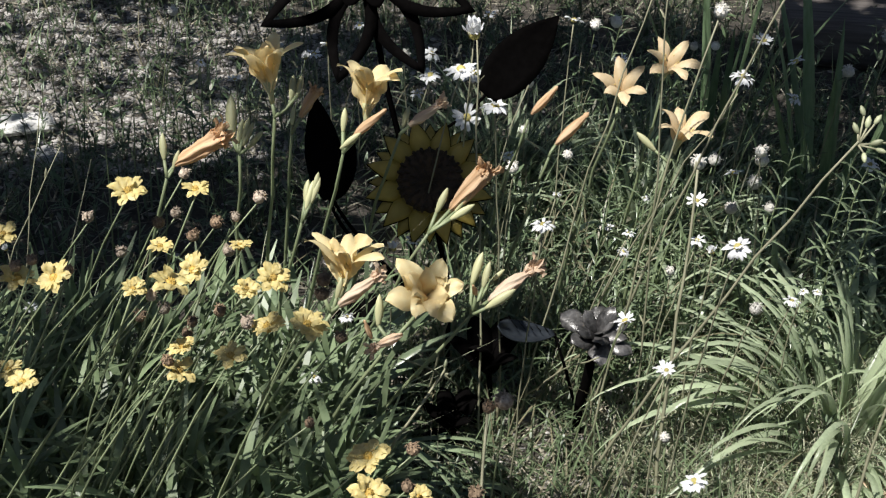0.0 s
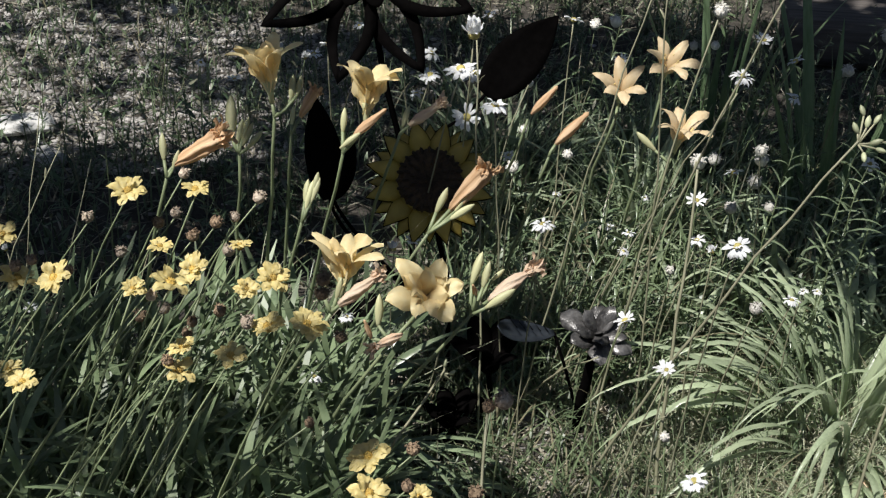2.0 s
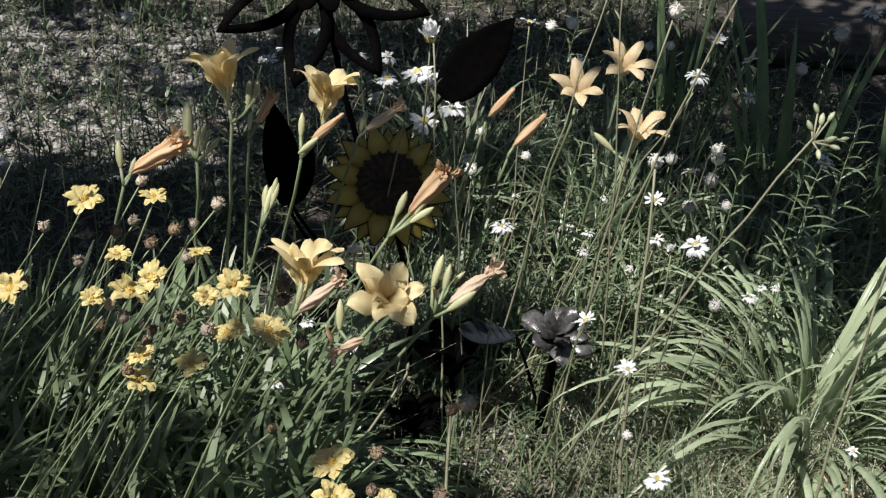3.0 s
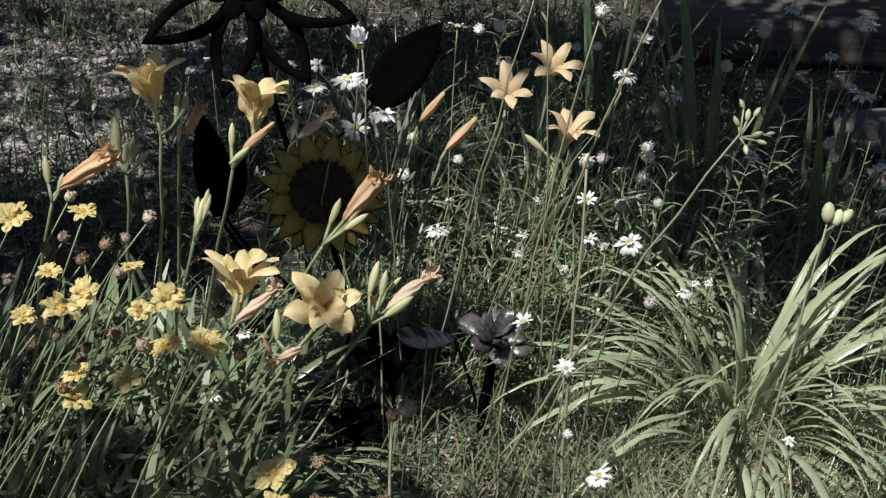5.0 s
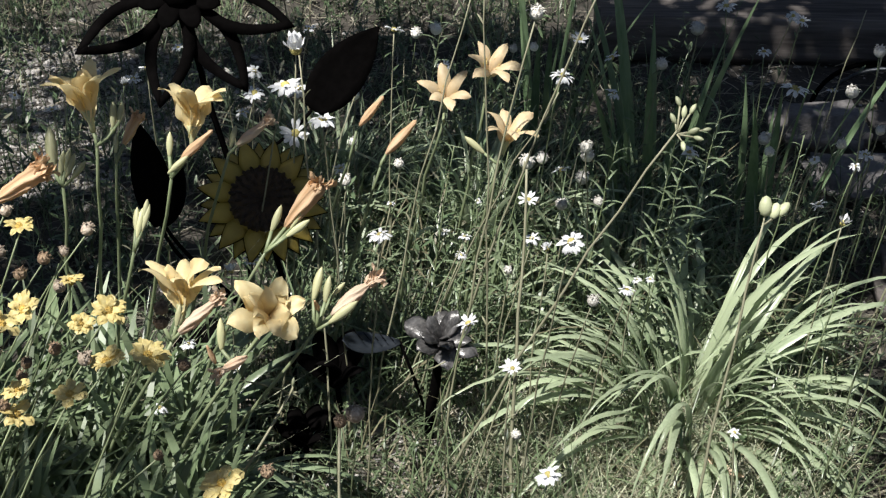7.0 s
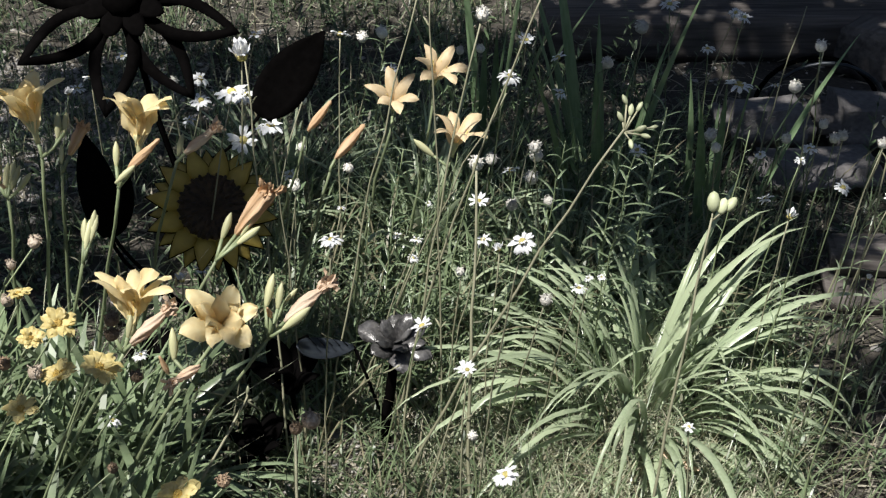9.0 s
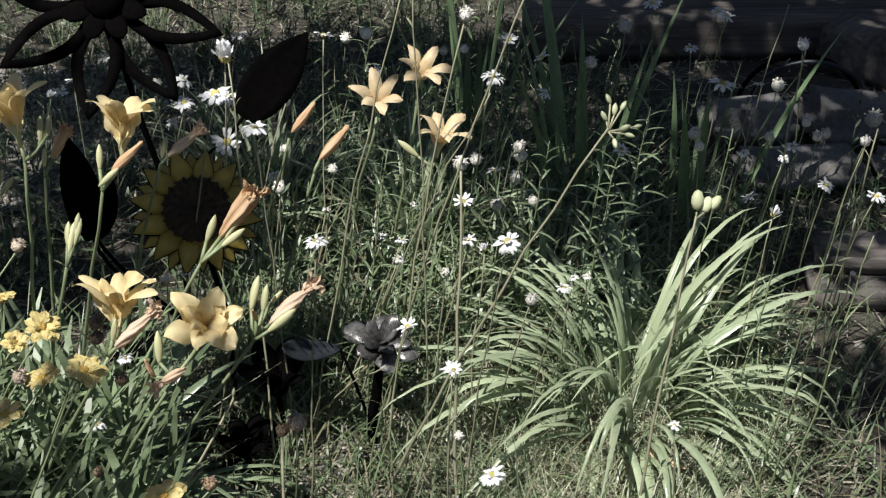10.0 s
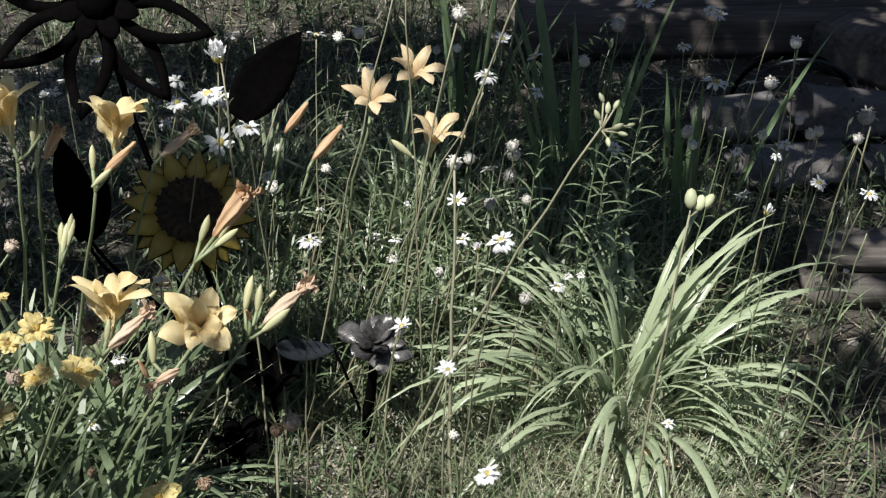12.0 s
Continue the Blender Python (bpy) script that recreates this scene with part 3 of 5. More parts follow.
BELL = [mesh("petal", sheet(0.092, 0.037, 12, 8, 1.25, 0.2, 0.20, 0.09, 0.95, 0.5, 1.8, i), LILY) for i in range(3)]
STAR = [mesh("petal", sheet(0.076, 0.031, 10, 6, 1.45, 0.15, 0.22, 0.10, 0.95, 0.5, 1.3, i), ORANGE) for i in range(3)]
THROAT = mesh("throat", lathe([(0.0035, 0), (0.0042, 0.012), (0.0065, 0.024), (0.009, 0.032), (0.0065, 0.034), (0.004, 0.02)], 9), BUD)
STAMEN = mesh("stamen_tuft", join(*[join(tube([(0, 0, 0.01), (0.006 * math.cos(a), 0.006 * math.sin(a), 0.035), (0.015 * math.cos(a), 0.015 * math.sin(a), 0.056)], [0.0009, 0.0008, 0.0006], 4),
                                     moved(lathe([(0.0004, 0), (0.0018, 0.003), (0.0004, 0.006)], 5), Matrix.Translation((0.015 * math.cos(a), 0.015 * math.sin(a), 0.054)))) for a in (0.2, 1.3, 2.3, 3.3, 4.4, 5.4)]), ANTHER)
BUDS = [mesh("bud", lathe([(0.0022, 0), (0.004, 0.006), (0.0065, 0.018), (0.0072, 0.030), (0.0058, 0.042), (0.0028, 0.050), (0.0006, 0.054)], 9, 0.10, 3, 6), BUD) for i in range(1)]


def spent_shape(seed, wide=False):
    """A withered trumpet: twisted furled petals, creased lengthwise, with a frayed mouth."""
    q = random.Random(seed)
    if wide:
        rows = [(0.003, 0), (0.0056, 0.008), (0.0082, 0.020), (0.0094, 0.032), (0.0098, 0.044), (0.0104, 0.056), (0.0112, 0.064), (0.0100, 0.070), (0.0066, 0.067)]
    else:
        rows = [(0.003, 0), (0.0050, 0.008), (0.0078, 0.020), (0.0080, 0.034), (0.0064, 0.048), (0.0050, 0.058), (0.0056, 0.066), (0.0062, 0.070), (0.0034, 0.069)]
    body = lathe(rows, 24, 0.20, 6, 9 if wide else 20)
    mouth = 0.0098 if wide else 0.0052
    frays = []
    for i in range(13 if wide else 10):
        a = i * 0.66 + q.uniform(-0.3, 0.3)
        frays.append(moved(sheet(q.uniform(0.014, 0.030), q.uniform(0.007, 0.012), 6, 3, q.uniform(-0.3, 1.6), 0.05, 0.5, 0.35, 1, 0.25, 1.4, i + seed),
                           Matrix.Translation((mouth * math.cos(a), mouth * math.sin(a), 0.060)) @ Matrix.Rotation(a, 4, "Z")))
    v, f = join(body, *frays)
    return [(x + 0.0026 * noise.noise(Vector((x * 110, y * 110, z * 60 + seed))), y + 0.0026 * noise.noise(Vector((y * 110, z * 60, x * 110 + seed))), z) for x, y, z in v], f


SPENTS = [mesh("spent_flower", spent_shape(i), SPENT) for i in range(4)]
RUSTS = [mesh("spent_flower", spent_shape(i + 7, True), RUST_PETAL) for i in range(3)]
LIMP = [mesh("spent_flower", lathe([(0.002, 0), (0.0055, 0.012), (0.0072, 0.026), (0.0060, 0.044), (0.0034, 0.060), (0.0036, 0.066), (0.001, 0.07)], 18, 0.16, 6, 12), RUST_PETAL)]


def bloom(parent, kind, at, axis, size):
    """One flower, bud or withered flower of a daylily stalk."""
    if kind == "bud":
        return part("bud", BUDS[0], parent, aim(at, axis, rnd.uniform(0, 6), size))
    if kind == "spent":
        return part("spent_flower", rnd.choice(SPENTS), parent, aim(at, axis, rnd.uniform(0, 6), size), "withered apricot flower")
    if kind == "rust":
        return part("spent_flower", rnd.choice(RUSTS), parent, aim(at, axis, rnd.uniform(0, 6), size), "withered orange flower")
    if kind == "limp":
        return part("spent_flower", LIMP[0], parent, aim(at, axis, rnd.uniform(0, 6), size), "furled orange flower")
    head = part("flower", THROAT, parent, aim(at, axis, rnd.uniform(0, 1), size))
    rings = {"double": [(OUTER, 6, 0.0, 0.018), (INNER, 6, 0.5, 0.022), (INNER, 3, 0.2, 0.012)], "bell": [(BELL, 6, 0.0, 0.016), (INNER, 3, 0.4, 0.022)], "star": [(STAR, 6, 0.0, 0.020)]}[kind]
    for shapes, count, off, lift in rings:
        for i in range(count):
            m = Matrix.Rotation(2 * math.pi * (i + off) / count + rnd.uniform(-0.12, 0.12), 4, "Z") @ Matrix.Translation((0.004, 0, lift + 0.002 * (i % 2)))
            m = m @ Matrix.Rotation(rnd.uniform(-0.16, 0.12), 4, "Y") @ Matrix.Rotation(rnd.uniform(-0.1, 0.1), 4, "X") @ Matrix.Scale(rnd.uniform(0.9, 1.08), 4)
            part("petal", shapes[i % len(shapes)], head, m)
    part("stamen_tuft", STAMEN, head)
    return head


def daylily(base, fork, blooms, label, group="daylilies in flower", thick=0.0037):
    ob = thing("daylily", (*base, 0), label, "daylily", group)
    zero = Vector((*base, 0))
    top = Vector(fork) - zero
    line = bend_path((0, 0, -0.02), top, 0.35)
    part("stalk", mesh("stalk", tube(line, [thick * (1.1 - 0.05 * i) for i in range(len(line))], 7), STALK), ob)
    for kind, at, axis, size in blooms:
        p = Vector(at) - zero
        if (p - top).length > 0.012:
            mid = (p + top) / 2 - Vector(axis).normalized() * 0.004
            part("pedicel", mesh("pedicel", tube([top - (p - top) * 0.05, mid, p + Vector(axis).normalized() * 0.002], [0.003, 0.0028, 0.0026], 6), STALK), ob)
        bloom(ob, kind, p, axis, size)
    return ob


daylily((-0.329, 1.455), (-0.069, 1.395, 0.562),
        [("double", (-0.028, 1.447, 0.581), (0.12, -0.55, 0.8), 0.95),
         ("bud", (-0.09, 1.405, 0.577), (0.05, 0.45, 0.9), 0.85),
         ("spent", (-0.056, 1.384, 0.58), (-0.55, -0.56, 0.06), 0.75),
         ("limp", (-0.098, 1.386, 0.569), (-0.2, -0.01, 0.72), 0.50)],
        "open pale yellow double daylily with a bud and withered flowers")
daylily((-0.415, 1.489), (-0.155, 1.429, 0.584),
        [("bell", (-0.144, 1.457, 0.588), (0.12, 0.23, 0.96), 1.02),
         ("spent", (-0.143, 1.411, 0.609), (0.8, 0.24, 0.56), 1.00),
         ("bud", (-0.148, 1.423, 0.61), (0.25, 0.43, 0.85), 0.60),
         ("bud", (-0.165, 1.431, 0.606), (-0, 0.45, 0.9), 0.55)],
        "pale yellow trumpet daylily with a withered flower and buds")
daylily((-0.259, 1.515), (0.041, 1.465, 0.555),
        [("spent", (0.065, 1.476, 0.571), (0.85, 0.33, 0.52), 1.12),
         ("bud", (0.041, 1.489, 0.589), (0.32, 0.43, 0.85), 0.95),
         ("bud", (0.057, 1.478, 0.591), (0.25, 0.43, 0.85), 0.75),
         ("bud", (0.06, 1.453, 0.574), (0.85, 0.21, 0.52), 0.95),
         ("bud", (0.069, 1.5, 0.589), (0.7, 0.32, 0.51), 0.50),
         ("limp", (0.047, 1.464, 0.589), (-0.1, -0.34, 0.58), 0.50)],
        "daylily stalk with plump pale buds and a withered flower")
daylily((-0.261, 1.641), (-0.021, 1.581, 0.621),
        [("rust", (0.01, 1.599, 0.649), (0.7, 0.38, 0.68), 1.15),
         ("bud", (-0.011, 1.596, 0.645), (0.42, 0.48, 0.76), 0.80),
         ("bud", (0.01, 1.583, 0.643), (0.9, 0.21, 0.52), 0.80),
         ("bud", (0.017, 1.597, 0.646), (0.6, 0.35, 0.73), 0.70)],
        "daylily stalk with a withered apricot flower and buds")
daylily((-0.287, 1.786), (-0.147, 1.636, 0.728),
        [("bell", (-0.116, 1.674, 0.752), (0.12, 0.27, 0.95), 1.02),
         ("limp", (-0.132, 1.648, 0.748), (0.75, 0.24, 0.56), 0.90),
         ("bud", (-0.152, 1.638, 0.732), (0.8, 0.24, 0.56), 0.75),
         ("bud", (-0.148, 1.649, 0.752), (0.1, 0.45, 0.9), 0.70)],
        "yellow trumpet daylily with an orange furled flower and buds")
daylily((-0.332, 1.836), (-0.252, 1.686, 0.761),
        [("bell", (-0.255, 1.694, 0.779), (-0.14, 0.26, 0.96), 1.02),
         ("bud", (-0.228, 1.699, 0.78), (0.1, 0.54, 0.84), 0.75),
         ("bud", (-0.218, 1.703, 0.786), (0.2, 0.54, 0.84), 0.60)],
        "yellow trumpet daylily above the coreopsis")
daylily((-0.579, 1.712), (-0.419, 1.662, 0.671),
        [("rust", (-0.409, 1.673, 0.685), (0.86, 0.19, 0.48), 1.25),
         ("bud", (-0.423, 1.673, 0.692), (-0.05, 0.45, 0.9), 0.80),
         ("bud", (-0.411, 1.669, 0.679), (0.3, 0.4, 0.81), 0.60)],
        "withered orange daylily flower with buds")
daylily((-0.38, 1.791), (-0.32, 1.741, 0.67),
        [("bud", (-0.331, 1.75, 0.69), (-0.03, 0.54, 0.84), 1.30),
         ("bud", (-0.323, 1.747, 0.682), (0.2, 0.54, 0.84), 0.75),
         ("bud", (-0.315, 1.747, 0.679), (0.4, 0.48, 0.76), 0.75),
         ("bud", (-0.308, 1.746, 0.675), (0.65, 0.4, 0.63), 0.70),
         ("bud", (-0.316, 1.751, 0.687), (0.3, 0.54, 0.84), 0.70)],
        "daylily stalk crowded with yellow-green buds")
daylily((-0.348, 1.631), (-0.208, 1.581, 0.642),
        [("bud", (-0.203, 1.589, 0.655), (0.25, 0.51, 0.8), 0.85),
         ("bud", (-0.197, 1.594, 0.662), (0.35, 0.48, 0.76), 0.80),
         ("bud", (-0.193, 1.6, 0.672), (0.25, 0.54, 0.84), 0.70),
         ("bud", (-0.204, 1.595, 0.665), (0.15, 0.54, 0.84), 0.65)],
        "daylily stalk tipped with green buds")
daylily((-0.305, 1.86), (-0.245, 1.81, 0.669),
        [("rust", (-0.232, 1.822, 0.69), (0.5, 0.37, 0.77), 0.75),
         ("bud", (-0.245, 1.815, 0.68), (0.1, 0.54, 0.84), 0.60)],
        "small withered orange daylily flower")
daylily((-0.23, 1.871), (-0.07, 1.821, 0.661),
        [("spent", (-0.055, 1.828, 0.674), (0.82, 0.21, 0.52), 0.95),
         ("bud", (-0.066, 1.826, 0.671), (0.3, 0.4, 0.81), 0.70)],
        "withered pink-orange daylily flower with a bud")
daylily((0.214, 2.14), (0.314, 2.04, 0.586),
        [("star", (0.321, 2.077, 0.594), (0.02, -0.5, 0.85), 0.95)],
        "apricot star-shaped daylily flower")
daylily((0.334, 2.162), (0.394, 2.062, 0.612),
        [("star", (0.402, 2.101, 0.628), (0.1, -0.45, 0.88), 1.00)],
        "apricot star-shaped daylily flower beside another")
daylily((0.339, 2.045), (0.399, 1.945, 0.541),
        [("star", (0.412, 1.977, 0.542), (0.2, -0.1, 0.95), 1.05),
         ("bud", (0.377, 1.958, 0.557), (-0.7, 0.38, 0.59), 0.90)],
        "apricot daylily flower nodding to one side")
daylily((0.035, 2.132), (0.155, 2.052, 0.572),
        [("limp", (0.161, 2.056, 0.581), (0.68, 0.3, 0.66), 1.00)],
        "furled orange daylily flower on a slim stalk")
daylily((0.066, 2.011), (0.186, 1.931, 0.562),
        [("limp", (0.196, 1.939, 0.58), (0.72, 0.29, 0.64), 1.15)],
        "furled orange daylily flower beside the metal leaf")

# ---- coreopsis ----
CORE_PETAL = [mesh("petal", sheet(0.0205, 0.0150, 10, 8, 0.6, 1.0, 0.12, 0.16, 3.4, 0.6, 1.2, i, 1.1), COREOPSIS) for i in range(3)]
CORE_HEART = mesh("flower_heart", join(lathe([(0.0015, -0.008), (0.0056, -0.006), (0.0064, -0.001), (0.0062, 0.003), (0.004, 0.0062), (0.0005, 0.007)], 10),
                                       *[moved(lathe([(0.0007, 0), (0.0009, 0.003), (0.0003, 0.005)], 5), Matrix.Translation((0.0036 * math.cos(a), 0.0036 * math.sin(a), 0.003))) for a in (0.1, 1.0, 2.0, 2.9, 3.8, 4.7, 5.5)]), COREOPSIS_HEART)


def seed_head(seed, mat):
    q = random.Random(seed)
    body = lathe([(0.002, -0.007), (0.006, -0.005), (0.0084, -0.001), (0.0082, 0.004), (0.0056, 0.008), (0.001, 0.010)], 12, 0.07, 6)
    tufts = []
    for i in range(26):
        a, r = q.uniform(0, 6.3), q.uniform(0.001, 0.0075)
        tufts.append(moved(sheet(q.uniform(0.003, 0.007), 0.003, 3, 2, q.uniform(0.2, 1.6), 0.2 + 120 * r, 0.3, 0.2), Matrix.Translation((r * math.cos(a), r * math.sin(a), 0.0085 - 90 * r * r)) @ Matrix.Rotation(a, 4, "Z")))
    return mesh("seed_head", join(body, *tufts), mat)


BROWNS = [seed_head(i, BROWN_HEAD) for i in range(3)]
GREYS = [seed_head(i + 9, GREY_HEAD) for i in range(3)]
PALES = [seed_head(i + 19, PALE_HEAD) for i in range(3)]


def stem_to(parent, tip, radius=0.0014, mat=STALK, sag=0.35):
    line = bend_path((0, 0, -0.02), tip, sag, 8, 0.003)
    part("stem", mesh("stem", tube(line, [radius * (1.25 - 0.05 * i) for i in range(len(line))], 5), mat), parent)
    return (line[-1] - line[-2]).normalized()


def coreopsis(tip, base, axis, size):
    ob = thing("coreopsis", (*base, 0), "ragged golden-yellow coreopsis flower on a thin leaning stem", "coreopsis flower", "coreopsis in flower")
    p = Vector(tip) - Vector((*base, 0))
    stem_to(ob, p - Vector(axis).normalized() * 0.006)
    heart = part("flower_heart", CORE_HEART, ob, aim(p, axis, rnd.uniform(0, 6), size), "orange-brown heart")
    count = rnd.choice((8, 9, 10))
    for i in range(count):
        m = Matrix.Rotation(2 * math.pi * i / count + rnd.uniform(-0.15, 0.15), 4, "Z") @ Matrix.Translation((0.003, 0, 0.0005 * (i % 3))) @ Matrix.Rotation(rnd.uniform(-0.25, 0.3), 4, "Y")
        part("petal", rnd.choice(CORE_PETAL), heart, m @ Matrix.Scale(rnd.uniform(0.82, 1.1), 4))
    for i in range(rnd.choice((1, 2, 4))):
        m = Matrix.Rotation(2.1 * i + rnd.uniform(-0.6, 0.6), 4, "Z") @ Matrix.Translation((0.003, 0, 0.002)) @ Matrix.Rotation(rnd.uniform(-0.6, -0.2), 4, "Y")
        part("petal", rnd.choice(CORE_PETAL), heart, m @ Matrix.Scale(rnd.uniform(0.65, 0.9), 4))
    return ob


def seedhead(tip, base, axis, size, grey):
    ob = thing("spent_coreopsis", (*base, 0), "withered pale grey flower head on a thin stem" if grey else "withered brown coreopsis head on a thin stem", "seed head", "withered heads")
    p = Vector(tip) - Vector((*base, 0))
    stem_to(ob, p - Vector(axis).normalized() * 0.005)
    part("seed_head", rnd.choice(GREYS if grey else BROWNS), ob, aim(p, axis, rnd.uniform(0, 6), size))["kind"] = "stuff"
    return ob


coreopsis((-0.428, 1.476, 0.752), (-0.74, 1.57), (0.17, -0.28, 1.18), 1.02)
coreopsis((-0.325, 1.428, 0.782), (-0.6, 1.42), (-0.02, -0.1, 1.16), 0.81)
coreopsis((-0.382, 1.429, 0.693), (-0.84, 1.43), (-0.18, -0.17, 0.97), 0.70)
coreopsis((-0.316, 1.202, 0.786), (-0.62, 1.2), (0.29, 0.08, 0.94), 0.98)
coreopsis((-0.299, 1.252, 0.772), (-0.72, 1.26), (-0.26, -0.46, 0.83), 0.83)
coreopsis((-0.212, 1.298, 0.729), (-0.56, 1.36), (0.26, -0.42, 0.97), 0.89)
coreopsis((-0.159, 1.188, 0.737), (-0.44, 1.2), (0.31, -0.32, 1.14), 0.92)
coreopsis((-0.207, 1.198, 0.727), (-0.61, 1.25), (-0.23, -0.04, 0.65), 0.84)
coreopsis((-0.242, 1.136, 0.731), (-0.54, 1.17), (0.13, -0.11, 0.8), 0.79)
coreopsis((-0.275, 1.43, 0.693), (-0.54, 1.41), (-0.01, 0.11, 0.88), 0.69)
coreopsis((-0.24, 1.262, 0.737), (-0.63, 1.31), (0.24, -0.41, 0.81), 0.65)
coreopsis((-0.43, 1.151, 0.828), (-0.85, 1.22), (-0.32, -0.45, 0.93), 0.84)
coreopsis((-0.506, 1.235, 0.771), (-0.86, 1.31), (0.31, -0.12, 0.82), 0.91)
coreopsis((-0.56, 1.353, 0.759), (-1.01, 1.45), (0.17, -0.24, 1.16), 0.75)
coreopsis((-0.463, 1.084, 0.735), (-0.85, 1.18), (-0.11, -0.31, 1.1), 0.67)
coreopsis((-0.31, 1.189, 0.703), (-0.75, 1.19), (-0.13, -0.05, 0.75), 0.67)
coreopsis((-0.317, 1.186, 0.67), (-0.58, 1.23), (0.35, -0.03, 0.65), 0.83)
coreopsis((-0.088, 1.116, 0.597), (-0.46, 1.15), (-0.18, -0.28, 1.06), 1.00)
coreopsis((-0.085, 1.054, 0.598), (-0.38, 1.05), (0.29, -0.27, 0.73), 0.91)
coreopsis((-0.029, 1.116, 0.532), (-0.47, 1.15), (0.32, -0.25, 1.07), 0.68)
coreopsis((-0.353, 1.177, 0.795), (-0.61, 1.26), (0.24, -0.18, 0.83), 0.59)
coreopsis((-0.515, 1.174, 0.681), (-0.88, 1.19), (-0.03, -0.26, 0.99), 0.63)
seedhead((-0.394, 1.483, 0.697), (-0.64, 1.58), (-0.1, 0.27, 0.89), 0.94, False)
seedhead((-0.352, 1.494, 0.669), (-0.75, 1.57), (0.04, 0.37, 0.83), 1.01, False)
seedhead((-0.3, 1.473, 0.657), (-0.61, 1.53), (0.35, 0.14, 0.98), 0.98, True)
seedhead((-0.317, 1.491, 0.692), (-0.67, 1.56), (0.29, 0.31, 0.87), 0.96, False)
seedhead((-0.357, 1.51, 0.76), (-0.69, 1.49), (0.46, 0.18, 0.95), 0.91, True)
seedhead((-0.144, 1.245, 0.762), (-0.42, 1.3), (0.27, 0.24, 0.91), 0.99, False)
seedhead((-0.147, 1.247, 0.74), (-0.43, 1.27), (0.25, 0.15, 0.97), 1.00, False)
seedhead((-0.281, 1.285, 0.688), (-0.53, 1.33), (0.28, 0.07, 1.02), 0.91, False)
seedhead((-0.231, 1.196, 0.734), (-0.59, 1.26), (0.39, 0.08, 1.01), 0.97, True)
seedhead((-0.128, 1.264, 0.662), (-0.46, 1.32), (-0.08, 0.14, 0.98), 0.88, False)
seedhead((-0.506, 1.236, 0.787), (-0.81, 1.22), (0.34, 0.19, 0.95), 0.80, False)
seedhead((-0.441, 1.227, 0.787), (-0.75, 1.28), (0.25, 0.33, 0.86), 0.76, False)
seedhead((-0.302, 1.224, 0.715), (-0.73, 1.24), (-0.04, 0.38, 0.82), 0.80, False)
seedhead((-0.035, 1.12, 0.604), (-0.41, 1.17), (-0.18, 0.24, 0.91), 0.93, False)
seedhead((-0.042, 1.095, 0.568), (-0.41, 1.11), (0.43, 0.4, 0.81), 0.87, False)
seedhead((-0.338, 1.191, 0.776), (-0.79, 1.24), (0.38, 0.27, 0.89), 0.78, True)
seedhead((-0.337, 1.237, 0.726), (-0.59, 1.32), (0.04, 0.2, 0.94), 0.88, True)
seedhead((-0.459, 1.501, 0.637), (-0.89, 1.55), (0.25, 0.28, 0.89), 0.92, True)
seedhead((-0.17, 1.221, 0.559), (-0.55, 1.31), (0.48, 0.2, 0.94), 0.75, False)
seedhead((0.038, 1.075, 0.575), (-0.39, 1.13), (0.2, 0.19, 0.94), 1.02, False)
seedhead((-0.371, 1.491, 0.708), (-0.77, 1.59), (0.1, 0.32, 0.86), 0.86, True)
seedhead((-0.38, 1.275, 0.687), (-0.78, 1.37), (0.44, 0.2, 0.94), 0.90, False)
seedhead((-0.328, 1.185, 0.685), (-0.68, 1.2), (0.02, 0.07, 1.02), 0.89, False)
seedhead((-0.253, 1.487, 0.735), (-0.65, 1.56), (0.24, 0.25, 0.91), 1.00, True)
seedhead((-0.282, 1.455, 0.723), (-0.54, 1.53), (0.17, 0.31, 0.87), 0.82, True)
seedhead((-0.48, 1.45, 0.726), (-0.88, 1.5), (-0.09, 0.07, 1.03), 0.89, True)
seedhead((0.058, 1.245, 0.565), (0.03, 1.24), (0.22, 0.15, 0.97), 0.98, False)
seedhead((0.078, 1.249, 0.571), (0.05, 1.26), (0.17, 0.29, 0.88), 1.40, True)
seedhead((-0.31, 1.222, 0.699), (-0.61, 1.27), (0.12, 0.28, 0.89), 0.76, False)
seedhead((-0.471, 1.201, 0.819), (-0.74, 1.25), (0.12, 0.09, 1.01), 0.75, False)

# ---- ox-eye daisies ----
def daisy_petals(seed, droop, full=0):
    q = random.Random(seed)
    count = q.choice((13, 15, 17)) + full
    made = []
    for i in range(count):
        if q.random() < 0.12:
            continue
        hang = droop * q.uniform(0.5, 1.3)
        made.append(moved(sheet(q.uniform(0.011, 0.0170), q.uniform(0.0042, 0.0058), 5, 2, q.uniform(0.1, 0.6) + hang, 1.15 + q.uniform(-0.45, 0.25) + hang * 0.6, 0.25, 0.12, 2.4, 0.35, 1.2, i),
                          Matrix.Rotation(2 * math.pi * i / count + q.uniform(-0.14, 0.14), 4, "Z") @ Matrix.Translation((0.0036, 0, 0.0004 * (i % 3)))))
    for i in range(full):
        made.append(moved(sheet(q.uniform(0.007, 0.011), 0.0048, 4, 2, q.uniform(0.3, 1.2), q.uniform(0.2, 0.9), 0.3, 0.15, 2.0, 0.35, 1.2, i),
                          Matrix.Rotation(q.uniform(0, 6.3), 4, "Z") @ Matrix.Translation((0.003, 0, 0.002))))
    return mesh("petals", join(*made), WHITE)


OPEN_PETALS = [daisy_petals(i, 0.12 * i, i % 3) for i in range(6)]
DROOPED = [daisy_petals(i + 20, 0.75, 7) for i in range(6)]
